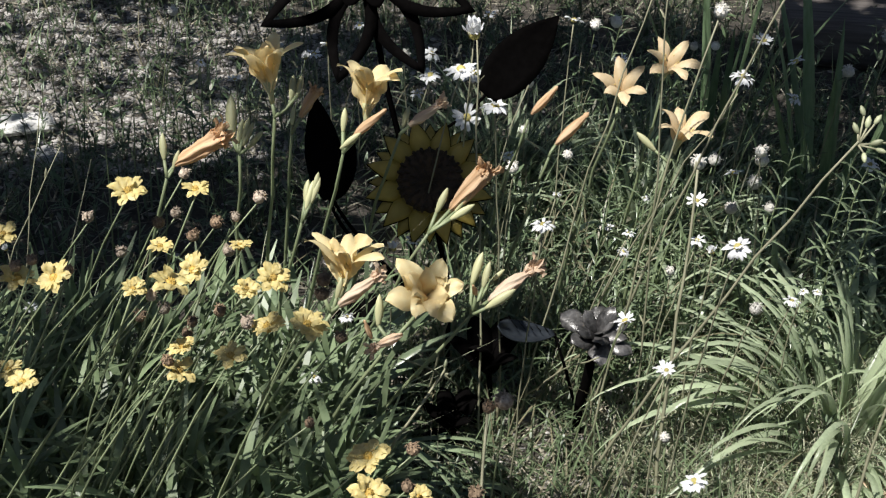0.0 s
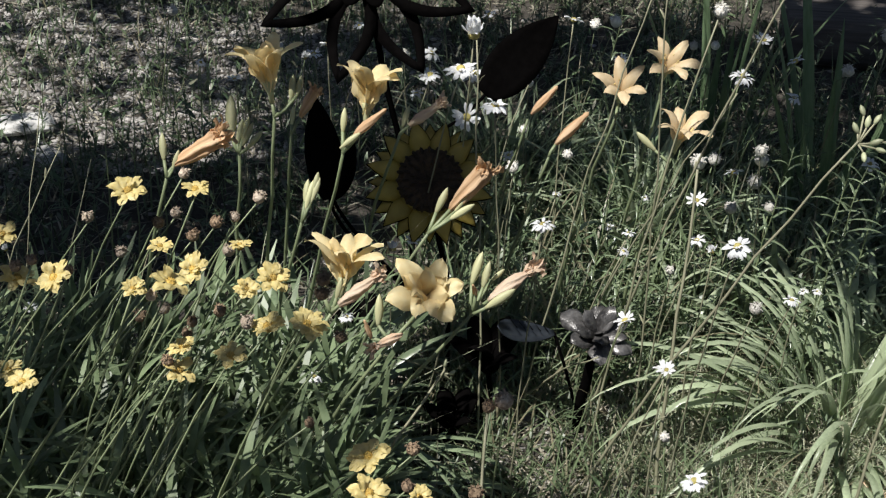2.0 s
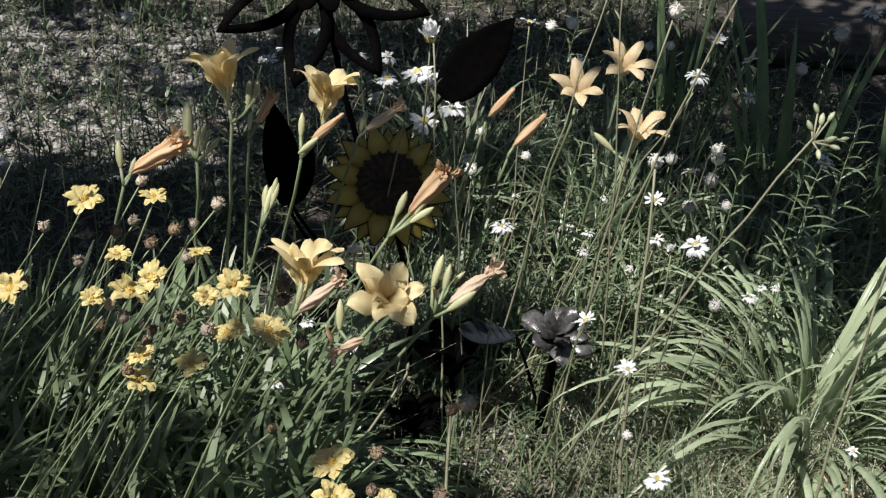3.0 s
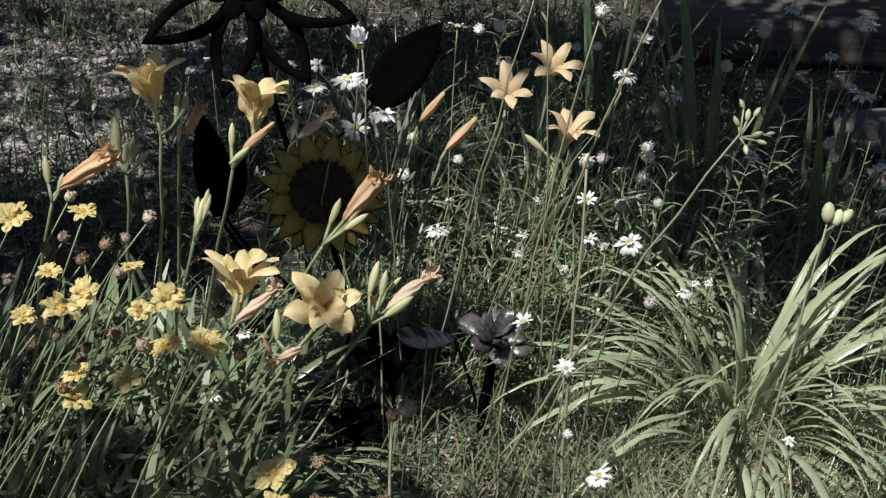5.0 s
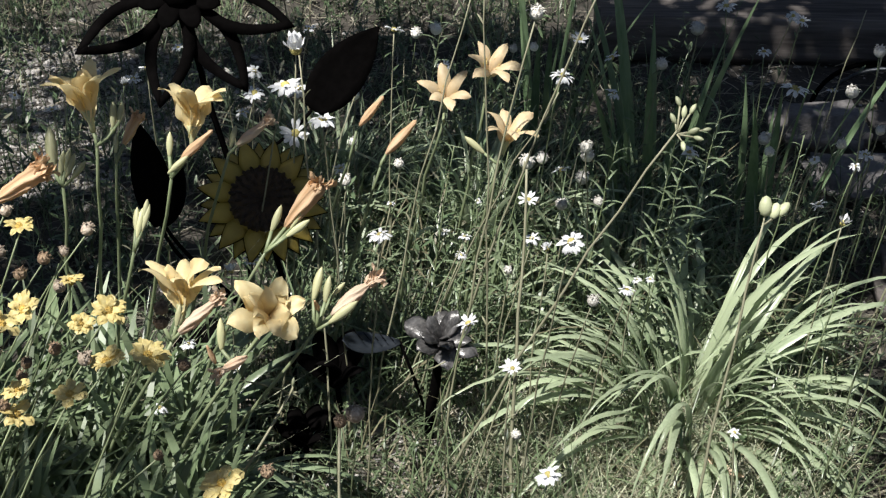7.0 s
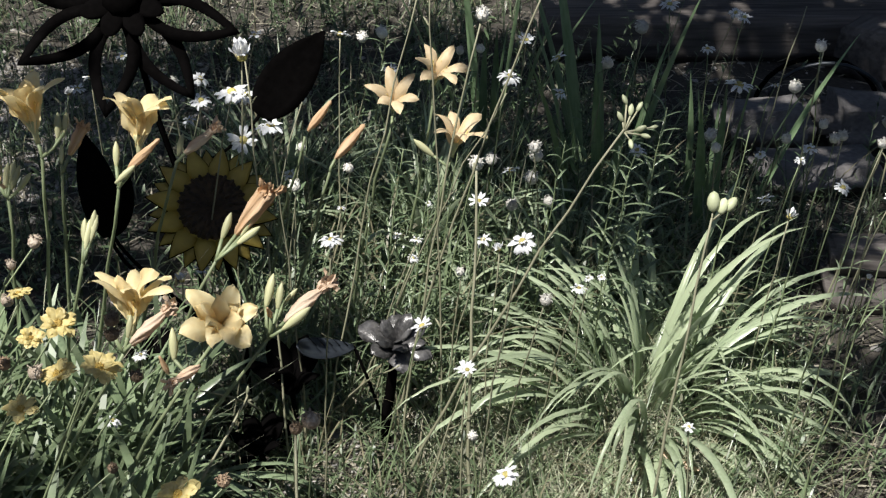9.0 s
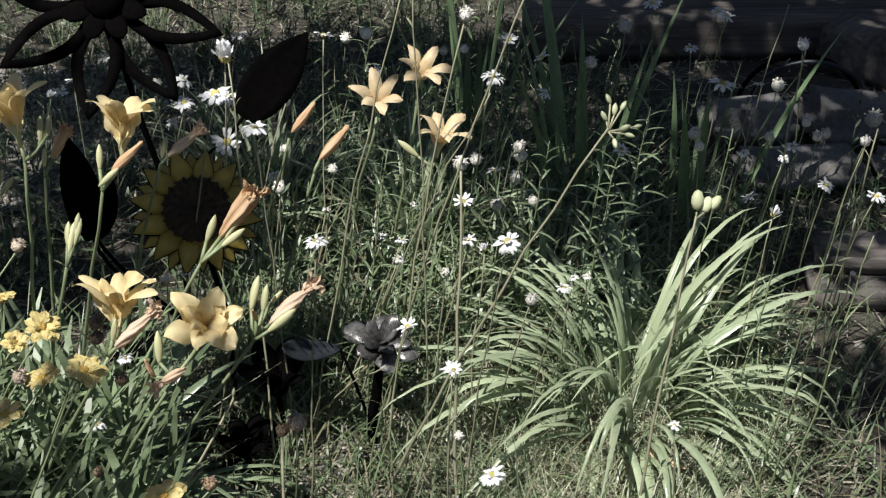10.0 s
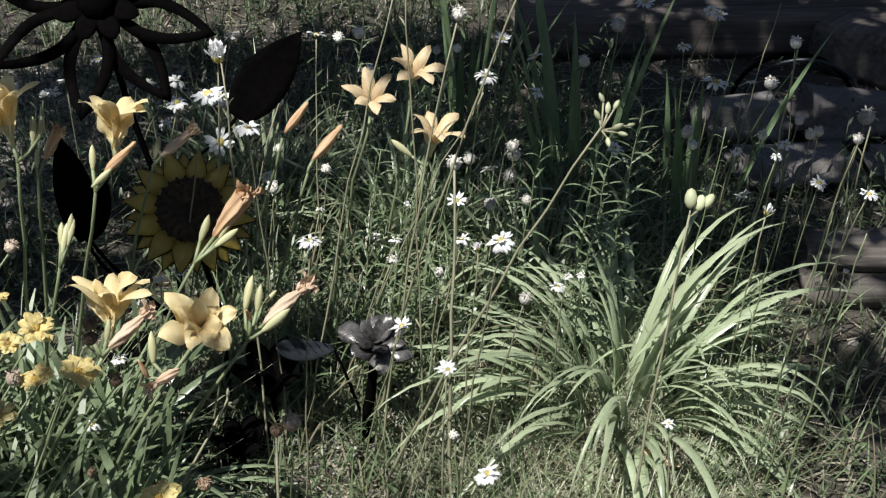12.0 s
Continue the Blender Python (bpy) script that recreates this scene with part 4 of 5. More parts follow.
FURLED = [daisy_petals(i + 40, -0.9, 3) for i in range(3)]
DAISY_DISC = mesh("flower_heart", lathe([(0.001, -0.004), (0.0044, -0.003), (0.0054, 0), (0.0048, 0.0024), (0.003, 0.0038), (0.0006, 0.0042)], 12), DAISY_HEART)


def daisy(tip, base, axis, size, kind):
    label = ("white daisy with a yellow heart on a thin stem", "drooping white daisy past its best on a thin stem", "pale faded daisy head without petals on a thin stem")[kind]
    ob = thing("daisy", (*base, 0), label, "daisy", "white daisies")
    p = Vector(tip) - Vector((*base, 0))
    stem_to(ob, p - Vector(axis).normalized() * 0.004, 0.0015, rnd.choice((PALE_STALK, PALE_STALK, STALK)), 0.3)
    if kind == 2:
        part("seed_head", rnd.choice(PALES), ob, aim(p, axis, rnd.uniform(0, 6), size))["kind"] = "stuff"
        return ob
    m = aim(p, axis, rnd.uniform(0, 6), size)
    part("flower_heart", DAISY_DISC, ob, m, "yellow heart")
    part("petals", rnd.choice((OPEN_PETALS, DROOPED)[kind] if rnd.random() < 0.9 else FURLED), ob, m)
    return ob


daisy((0.052, 1.954, 0.78), (0.01, 1.99), (-0.06, -0.12, 1.06), 1.93, 1)
daisy((0.03, 1.911, 0.736), (-0.1, 1.9), (-0.09, -0.25, 1.06), 1.51, 0)
daisy((0.06, 2.265, 0.566), (-0, 2.26), (-0.35, -0.05, 1.14), 1.51, 1)
daisy((-0.026, 2.664, 0.434), (-0.06, 2.69), (0.33, -0.05, 0.81), 1.43, 1)
daisy((-0.029, 2.588, 0.416), (-0.12, 2.58), (-0.28, -0.18, 1.11), 1.51, 0)
daisy((-0.225, 2.285, 0.62), (-0.24, 2.4), (0.23, 0.36, 0.79), 1.16, 0)
daisy((-0.307, 2.588, 0.46), (-0.39, 2.63), (0.16, -0.32, 0.94), 0.99, 0)
daisy((0.087, 1.883, 0.681), (0.11, 1.85), (0.17, 0.07, 0.73), 1.51, 1)
daisy((0.042, 1.981, 0.612), (-0.1, 1.94), (0, -0.6, 0.74), 1.51, 0)
daisy((0.194, 2.609, 0.386), (0.19, 2.67), (-0.34, -0.14, 0.83), 1.60, 2)
daisy((0.139, 2.316, 0.356), (0.11, 2.38), (-0.05, -0.1, 0.92), 1.00, 0)
daisy((0.141, 2.207, 0.385), (0.12, 2.23), (-0.36, 0.29, 0.86), 1.40, 2)
daisy((0.159, 1.695, 0.565), (0.12, 1.68), (0.04, 0.19, 0.88), 1.16, 1)
daisy((0.212, 2.027, 0.43), (0.16, 2.08), (0.01, 0.11, 0.71), 0.55, 1)
daisy((0.268, 2.409, 0.62), (0.24, 2.36), (0.17, 0.32, 0.82), 1.22, 0)
daisy((0.393, 3.023, 0.355), (0.36, 3.02), (0.08, -0.3, 1.02), 1.64, 2)
daisy((0.42, 2.845, 0.436), (0.33, 2.93), (-0.38, 0.36, 0.83), 1.72, 2)
daisy((0.411, 2.653, 0.422), (0.39, 2.71), (-0.22, -0.39, 1.02), 1.11, 0)
daisy((0.708, 3.012, 0.395), (0.65, 3.05), (0.1, 0.16, 0.78), 2.21, 2)
daisy((0.699, 2.539, 0.519), (0.68, 2.61), (-0.09, -0.29, 0.96), 1.16, 0)
daisy((0.557, 2.133, 0.62), (0.51, 2.21), (0.28, -0.05, 0.99), 1.34, 1)
daisy((0.765, 2.505, 0.486), (0.65, 2.59), (-0.32, 0.11, 0.66), 1.16, 0)
daisy((0.775, 2.504, 0.398), (0.79, 2.54), (0.21, -0.08, 0.76), 1.09, 1)
daisy((0.514, 2.215, 0.391), (0.44, 2.22), (-0.03, 0.16, 0.66), 1.71, 2)
daisy((0.551, 2.239, 0.386), (0.49, 2.22), (0.3, 0.1, 0.72), 1.44, 2)
daisy((0.587, 2.21, 0.374), (0.6, 2.21), (-0.21, 0.32, 0.74), 1.13, 0)
daisy((0.617, 2.149, 0.453), (0.64, 2.12), (0.15, 0.07, 0.99), 1.39, 2)
daisy((0.629, 2.174, 0.42), (0.55, 2.16), (-0.17, -0.11, 1.1), 1.55, 2)
daisy((0.635, 2.22, 0.343), (0.65, 2.22), (-0.22, -0.02, 0.76), 1.60, 2)
daisy((0.491, 2.092, 0.377), (0.48, 2.07), (-0.02, -0.19, 0.97), 1.15, 0)
daisy((0.554, 2.075, 0.369), (0.51, 2.15), (0.14, 0.01, 1.15), 1.37, 2)
daisy((0.32, 2.054, 0.341), (0.24, 2.08), (-0.35, 0.13, 1), 0.60, 1)
daisy((0.321, 1.841, 0.459), (0.22, 1.92), (0.02, 0.25, 0.72), 0.70, 1)
daisy((0.322, 1.876, 0.399), (0.23, 1.88), (0.35, 0.09, 0.68), 0.72, 1)
daisy((0.478, 1.995, 0.347), (0.4, 1.96), (-0.2, 0.12, 0.83), 1.05, 1)
daisy((0.456, 1.784, 0.457), (0.42, 1.75), (-0.26, 0.08, 0.9), 0.82, 1)
daisy((0.431, 1.543, 0.62), (0.39, 1.64), (-0.31, -0.27, 1.14), 1.26, 1)
daisy((0.406, 1.863, 0.366), (0.38, 1.87), (-0.39, 0.03, 0.95), 0.94, 2)
daisy((0.577, 1.7, 0.415), (0.53, 1.76), (0.18, 0.23, 1), 0.88, 1)
daisy((0.627, 1.797, 0.367), (0.62, 1.85), (-0.31, 0.25, 0.7), 0.66, 1)
daisy((0.304, 1.695, 0.378), (0.22, 1.71), (-0.3, 0.09, 0.69), 1.05, 0)
daisy((0.344, 1.522, 0.409), (0.25, 1.51), (-0.2, -0.22, 0.88), 0.74, 0)
daisy((0.281, 1.04, 0.629), (0.21, 1.04), (-0.25, -0.1, 0.73), 0.9, 1)
daisy((-0.154, 1.633, 0.43), (-0.16, 1.66), (0.05, -0.01, 1.14), 0.76, 1)
daisy((-0.199, 1.526, 0.393), (-0.21, 1.57), (0.25, -0.26, 1.19), 0.80, 1)
daisy((0.53, 1.735, 0.372), (0.45, 1.72), (0.25, 0.23, 0.74), 1.21, 2)
daisy((0.628, 2.07, 0.372), (0.62, 2.1), (0.14, 0.26, 0.68), 1.24, 2)
daisy((0.96, 2.754, 0.343), (0.97, 2.82), (-0.36, 0.02, 0.76), 1.23, 2)
daisy((0.594, 2.753, 0.413), (0.54, 2.71), (-0.21, 0.09, 0.86), 1.18, 2)
daisy((0.646, 2.761, 0.41), (0.61, 2.74), (0.26, 0.33, 0.85), 1.19, 2)
daisy((-0.672, 2.943, 0.425), (-0.76, 2.94), (-0.04, -0.1, 1.22), 1.43, 2)
daisy((-0.452, 2.491, 0.45), (-0.46, 2.57), (-0.03, 0.03, 0.9), 0.89, 0)
daisy((-0.387, 2.765, 0.404), (-0.38, 2.78), (0.38, 0.3, 0.81), 0.88, 0)
daisy((-0.589, 2.812, 0.346), (-0.62, 2.87), (0.38, -0.14, 0.82), 0.91, 0)
daisy((-0.472, 2.786, 0.387), (-0.5, 2.79), (-0.23, 0.16, 0.74), 0.81, 0)
daisy((-0.058, 2.461, 0.43), (-0.03, 2.53), (-0.21, 0.15, 0.79), 1.03, 1)
daisy((-0.087, 2.629, 0.442), (-0.08, 2.65), (0.09, 0.23, 0.76), 1.43, 2)
daisy((0.335, 1.439, 0.345), (0.35, 1.43), (-0.26, -0.22, 0.9), 0.86, 2)
daisy((-0.201, 2.827, 0.436), (-0.22, 2.89), (-0.14, -0.2, 1.16), 0.89, 0)
daisy((0.119, 3.024, 0.385), (0.05, 3.03), (-0.39, -0.05, 0.98), 1.11, 0)
daisy((0.259, 2.275, 0.378), (0.22, 2.32), (-0.38, 0.05, 0.83), 1.15, 2)
daisy((0.389, 2.085, 0.388), (0.38, 2.12), (0.39, -0.21, 1.23), 0.50, 1)
daisy((-0.681, 1.693, 0.404), (-0.7, 1.72), (0.24, -0.08, 0.94), 0.70, 0)
daisy((-0.796, 1.923, 0.374), (-0.82, 1.97), (-0.34, 0.02, 0.74), 0.70, 1)
daisy((-0.086, 1.843, 0.426), (-0.1, 1.81), (-0.15, 0.25, 0.99), 0.96, 0)
daisy((-0.052, 1.863, 0.43), (-0.07, 1.93), (0.14, -0.16, 1.27), 0.83, 0)
daisy((-0.297, 2.675, 0.429), (-0.28, 2.66), (0.09, -0.07, 0.85), 1.11, 0)
daisy((0.161, 2.235, 0.457), (0.1, 2.21), (0.03, 0.32, 0.69), 0.98, 2)
daisy((1.13, 2.338, 0.46), (1.07, 2.31), (0.32, -0.06, 1.13), 1.90, 0)
daisy((1.445, 2.58, 0.423), (1.46, 2.56), (0.07, 0.12, 0.96), 1.59, 2)
daisy((1.323, 2.813, 0.432), (1.24, 2.85), (-0.23, -0.2, 1.15), 1.16, 1)
daisy((1.056, 2.761, 0.432), (1.06, 2.83), (-0.24, -0.09, 0.82), 1.94, 2)
daisy((1.159, 2.59, 0.439), (1.17, 2.59), (-0.07, -0.02, 0.93), 1.16, 0)
daisy((1.298, 2.497, 0.374), (1.21, 2.47), (0.15, 0.28, 0.97), 0.89, 0)
daisy((1.3, 2.405, 0.408), (1.27, 2.44), (0.11, 0.12, 0.71), 1.65, 2)
daisy((1.261, 2.187, 0.423), (1.27, 2.27), (0.16, -0.12, 0.79), 1.16, 2)
daisy((1.229, 2.17, 0.378), (1.16, 2.21), (0.22, -0.31, 1.17), 1.05, 1)
daisy((1.127, 2.017, 0.441), (1.04, 1.99), (0.01, 0.12, 0.68), 0.75, 1)
daisy((1.227, 2.011, 0.371), (1.22, 2.06), (0.04, -0.28, 0.92), 1.16, 0)
daisy((1.235, 1.844, 0.436), (1.21, 1.93), (0.12, -0.25, 1.28), 1.02, 0)
daisy((1.073, 2.03, 0.352), (1.03, 2.04), (-0.29, 0.17, 0.67), 0.99, 0)
daisy((0.997, 1.788, 0.458), (0.96, 1.79), (0.19, -0.06, 0.76), 1.16, 0)
daisy((1.065, 2.314, 0.354), (1.03, 2.38), (0.05, -0.17, 0.98), 1.57, 2)
daisy((0.89, 2.521, 0.453), (0.82, 2.49), (-0.35, -0.03, 1.13), 1.45, 2)
daisy((1.439, 2.217, 0.397), (1.39, 2.21), (-0.16, -0.21, 1.2), 2.09, 2)
daisy((1.366, 2.119, 0.4), (1.31, 2.12), (0.16, -0.03, 1.07), 1.24, 2)
daisy((0.823, 2.12, 0.442), (0.75, 2.16), (0.01, -0.05, 0.76), 1.12, 1)
daisy((1.15, 2.831, 0.46), (1.18, 2.86), (-0.19, -0.03, 0.8), 1.52, 0)
daisy((1.027, 2.197, 0.386), (1.03, 2.16), (0.34, -0.06, 0.74), 1.20, 2)
daisy((1.244, 2.104, 0.432), (1.2, 2.11), (-0.09, 0.09, 0.67), 1.20, 2)
daisy((1.095, 2.125, 0.402), (1.05, 2.14), (-0.43, -0.3, 1.05), 0.70, 1)
daisy((1.356, 2.26, 0.35), (1.33, 2.23), (-0.18, 0, 1.18), 1.29, 2)
daisy((1.102, 1.67, 0.387), (1.11, 1.71), (0.2, -0.12, 0.96), 0.61, 1)
daisy((1.163, 2.153, 0.416), (1.11, 2.22), (-0.42, -0.2, 0.9), 1.20, 2)
daisy((1.324, 2.762, 0.439), (1.32, 2.84), (0.25, -0.43, 1.11), 1.15, 0)
daisy((0.66, 1.38, 0.358), (0.68, 1.37), (0.15, -0.38, 1.12), 0.63, 1)
daisy((0.346, 1.547, 0.391), (0.33, 1.52), (-0.15, 0.17, 0.84), 0.99, 0)
daisy((0.655, 1.806, 0.36), (0.67, 1.87), (-0.03, -0.01, 0.75), 0.53, 1)

# ---- tall bare stalks, pods and leafy stems ----
def bare_stalk(base, tip, radius, bumps=3, head=""):
    """A tall flower stalk with small bracts along it."""
    ob = thing("flower_stalk", (*base, 0), "tall pale green bare flower stalk" + (" with a faded head" if head else ""), "stalk", "tall stalks")
    p = Vector(tip) - Vector((*base, 0))
    line = bend_path((0, 0, -0.02), p, 0.4, 10, 0.004)
    part("stalk", mesh("stalk", tube(line, [radius * (1.2 - 0.05 * i) for i in range(len(line))], 6), PALE_STALK), ob)
    for i in range(bumps):
        k = rnd.randrange(3, 10)
        part("bract", mesh("bract", sheet(0.022, 0.006, 4, 2, 0.5, 0.4, 0.3), PALE_STALK), ob, aim(line[k], line[k] - line[k - 1], rnd.uniform(0, 6)))
    if head:
        part("seed_head", rnd.choice(PALES), ob, aim(p, line[-1] - line[-2], 0, 1.1))["kind"] = "stuff"
    return ob


POD_SHAPE = mesh("pod", lathe([(0.001, 0), (0.006, 0.003), (0.0090, 0.011), (0.0086, 0.019), (0.0056, 0.0265), (0.001, 0.0295)], 12, 0.05, 3), POD)
SMALL_POD = mesh("pod", lathe([(0.001, 0), (0.004, 0.003), (0.006, 0.010), (0.0055, 0.018), (0.003, 0.023), (0.0005, 0.026)], 9, 0.08, 3), GREEN_POD)


def pod_stalk(base, tip, pods, big, label):
    ob = thing("seed_pod_stalk", (*base, 0), label, "seed pods")
    p = Vector(tip) - Vector((*base, 0))
    line = bend_path((0, 0, -0.02), p, 0.45, 10, 0.003)
    part("stalk", mesh("stalk", tube(line, [0.0030 - 0.00012 * i for i in range(len(line))], 6), PALE_STALK), ob)
    for off, axis, size in pods:
        at = p + Vector(off)
        part("pedicel", mesh("pedicel", tube([p - Vector((0, 0, 0.006)), at + Vector(axis).normalized() * 0.002], [0.0018, 0.0016], 5), PALE_STALK), ob)
        part("pod", POD_SHAPE if big else SMALL_POD, ob, aim(at, axis, rnd.uniform(0, 6), size))
    return ob


def leafy_stem(base, tip, leaf, pairs, label="upright stem with narrow green leaves"):
    """An upright stem with narrow leaves all round it."""
    ob = thing("leafy_stem", (*base, 0), label, "leafy stem", "leafy stems")
    p = Vector(tip) - Vector((*base, 0))
    line = bend_path((0, 0, -0.02), p, 0.4, 12, 0.003)
    part("stem", mesh("stem", tube(line, [0.0022 - 0.0001 * i for i in range(len(line))], 5), STALK), ob)
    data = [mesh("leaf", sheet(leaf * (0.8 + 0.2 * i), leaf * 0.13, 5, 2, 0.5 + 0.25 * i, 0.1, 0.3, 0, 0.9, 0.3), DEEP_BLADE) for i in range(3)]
    for i in range(pairs):
        s = 0.2 + 0.8 * i / pairs
        k = min(11, int(s * 12))
        at = line[k].lerp(line[k + 1], s * 12 - k)
        m = aim(at, line[k + 1] - line[k], i * 2.4) @ Matrix.Rotation(rnd.uniform(0.5, 1.0), 4, "Y") @ Matrix.Scale(1.15 - 0.6 * s * s, 4)
        part("leaf", rnd.choice(data), ob, m)
    return ob


bare_stalk((0.14, 1.87), (0.345, 1.899, 0.908), 0.0017, 1, "")
bare_stalk((0.36, 1.79), (0.359, 1.899, 0.917), 0.0017, 3, "")
bare_stalk((0.26, 1.76), (0.427, 1.814, 0.874), 0.0020, 1, "faded")
bare_stalk((0.27, 1.88), (0.537, 1.81, 0.94), 0.0022, 3, "")
bare_stalk((0.2, 1.94), (0.478, 1.847, 0.722), 0.0018, 2, "")
bare_stalk((0.37, 1.62), (0.418, 1.802, 0.606), 0.0030, 2, "")
bare_stalk((0.07, 1.78), (0.059, 2.024, 0.74), 0.0020, 3, "")
bare_stalk((0.03, 0.94), (0.057, 1.241, 0.56), 0.0028, 2, "")
bare_stalk((-0.05, 1.86), (0.156, 2.079, 0.629), 0.0018, 1, "")
bare_stalk((-0.93, 1.78), (-0.642, 1.86, 0.617), 0.0014, 2, "")
bare_stalk((-0.75, 1.6), (-0.67, 1.886, 0.688), 0.0012, 1, "")
bare_stalk((-0.72, 1.52), (-0.567, 1.779, 0.639), 0.0014, 1, "")
bare_stalk((1.17, 2.13), (1.23, 2.183, 0.594), 0.0022, 2, "")
bare_stalk((1.19, 1.96), (1.272, 1.97, 0.477), 0.0022, 3, "")
bare_stalk((1.13, 1.77), (1.195, 1.822, 0.593), 0.0022, 1, "")
bare_stalk((1.19, 2.39), (1.293, 2.398, 0.607), 0.0016, 1, "")
bare_stalk((0.13, 1.93), (0.265, 1.702, 0.296), 0.0018, 1, "")
bare_stalk((0.07, 1.95), (-0.099, 1.628, 0.358), 0.0018, 1, "")
bare_stalk((0.25, 2.28), (0.38, 1.939, 0.328), 0.0018, 1, "")
bare_stalk((0.33, 1.81), (0.381, 1.656, 0.203), 0.0018, 1, "")
bare_stalk((0.25, 2.07), (0.148, 1.866, 0.264), 0.0018, 1, "")
bare_stalk((0.38, 1.75), (0.341, 1.485, 0.305), 0.0018, 1, "")
bare_stalk((-0.09, 1.79), (-0.198, 1.503, 0.374), 0.0018, 1, "")
bare_stalk((0.56, 2.24), (0.359, 1.924, 0.3), 0.0018, 1, "")
pod_stalk((0.64, 1.46), (0.762, 1.61, 0.585), [((0.002, 0.004, 0.008), (0.10, 0.33, 0.96), 1.15), ((0.014, -0, 0.005), (0.35, 0.39, 0.9), 0.92), ((0.024, 0.001, 0.009), (0.75, 0.36, 0.76), 0.92)], True, "stalk with three round pale green seed pods")
pod_stalk((0.23, 1.67), (0.629, 1.683, 0.721), [((-0.001, 0.006, 0.009), (-0.43, 0.4, 0.87), 0.74), ((0.011, 0.008, 0.017), (0.21, 0.5, 0.85), 0.78), ((0.022, 0.01, 0.023), (0.59, 0.36, 0.76), 0.70), ((0.008, 0.019, 0.032), (-0.29, 0.55, 0.77), 0.70), ((0.016, -0.005, -0.003), (0.67, -0.24, 0.41), 0.78), ((0.024, -0.01, -0.008), (0.5, -0.56, 0.04), 0.70), ((0.039, -0.007, 0.001), (0.9, -0.08, 0.17), 0.55), ((0.007, -0.01, -0.014), (-0.06, -0.77, -0.47), 0.70)], False, "long leaning stalk ending in green seed pods")
pod_stalk((-0.32, 1.21), (0.002, 1.457, 0.46), [((-0, 0.002, 0.003), (0.2, 0.32, 0.87), 0.55), ((0.007, -0.004, -0.006), (0.7, 0.1, 0.53), 0.47)], False, "slim stalk with two small green pods")
leafy_stem((0.76, 1.99), (0.815, 1.968, 0.608), 0.075, 46)
leafy_stem((0.68, 1.93), (0.739, 1.909, 0.552), 0.070, 34)
leafy_stem((0.92, 1.52), (0.976, 1.5, 0.706), 0.035, 22)
leafy_stem((0.88, 1.5), (0.938, 1.483, 0.641), 0.032, 20)
leafy_stem((0.87, 1.39), (0.928, 1.372, 0.668), 0.035, 20)
leafy_stem((0.9, 1.67), (0.957, 1.645, 0.6), 0.030, 20)
leafy_stem((0.27, 2.04), (0.33, 2.017, 0.546), 0.050, 30)
leafy_stem((0.31, 1.99), (0.371, 1.973, 0.477), 0.050, 26)
leafy_stem((0.21, 2.01), (0.265, 1.985, 0.47), 0.045, 26)
leafy_stem((0.06, 1.94), (0.116, 1.924, 0.539), 0.030, 22)
leafy_stem((0.03, 1.97), (0.094, 1.954, 0.488), 0.030, 20)
leafy_stem((0.37, 2.02), (0.429, 1.998, 0.544), 0.045, 24)
leafy_stem((-0.7, 2.42), (-0.642, 2.395, 0.532), 0.030, 18)
leafy_stem((-0.66, 2.52), (-0.596, 2.499, 0.486), 0.030, 18)
leafy_stem((-0.73, 2.29), (-0.673, 2.271, 0.527), 0.030, 18)
leafy_stem((0.67, 1.95), (0.728, 1.934, 0.59), 0.060, 34)
leafy_stem((0.59, 2.06), (0.647, 2.043, 0.519), 0.060, 30)
leafy_stem((0.4, 2.99), (0.465, 2.965, 0.49), 0.060, 30)
leafy_stem((0.49, 2.79), (0.546, 2.769, 0.584), 0.060, 30)
leafy_stem((0.52, 2.77), (0.582, 2.748, 0.547), 0.060, 30)
leafy_stem((0.87, 1.87), (0.928, 1.855, 0.605), 0.030, 20)

# ---- metal garden flowers ----
def outline_petal(length, width, bar, thick=0.004):
    """A leaf-shaped flat ring of sheet metal, open inside, lying along x."""
    def rim(l, w, off):
        pts = []
        for i in range(29):
            s = i / 14 if i <= 14 else (28 - i) / 14
            y = w * (math.sin(math.pi * min(max(s, 0), 1) ** 0.85) ** 0.9) * (1 if i <= 14 else -1) * 0.5
            pts.append((off + s * l, y))
        return pts[:-1]
    a, b = rim(length, width, 0), rim(length - 2.2 * bar, width - 1.9 * bar, 1.1 * bar)
    n = len(a)
    curve = lambda x: 0.35 * x * x - 0.08 * x
    verts = [(x, y, curve(x)) for x, y in a] + [(x, y, curve(x) + 0.004) for x, y in b]
    faces = [[i, (i + 1) % n, n + (i + 1) % n, n + i] for i in range(n)]
    return solid((verts, faces), thick)


def flat_leaf(length, width, bend=0.3, cup=0.12, thick=0.003):
    return solid(sheet(length, width * 1.12, 14, 6, bend, 0.0, cup, 0.0, 0.75, 0.42, 1.4, 0.0, 0.0, 0.95), thick)


def facing(place, along, normal, size=1.0):
    """A pose whose z runs along a leaf and whose x is the leaf's face."""
    z = Vector(along).normalized()
    x = (Vector(normal) - z * z.dot(Vector(normal))).normalized()
    y = z.cross(x)
    return Matrix.Translation(place) @ Matrix((x, y, z)).transposed().to_4x4() @ Matrix.Scale(size, 4)


def stake(parent, line, radius, mat=IRON, name="stem"):
    return part(name, mesh(name, tube(line, [radius] * len(line), 8), mat), parent)


TO_EYE = Vector((0.0, -0.84, 0.54))


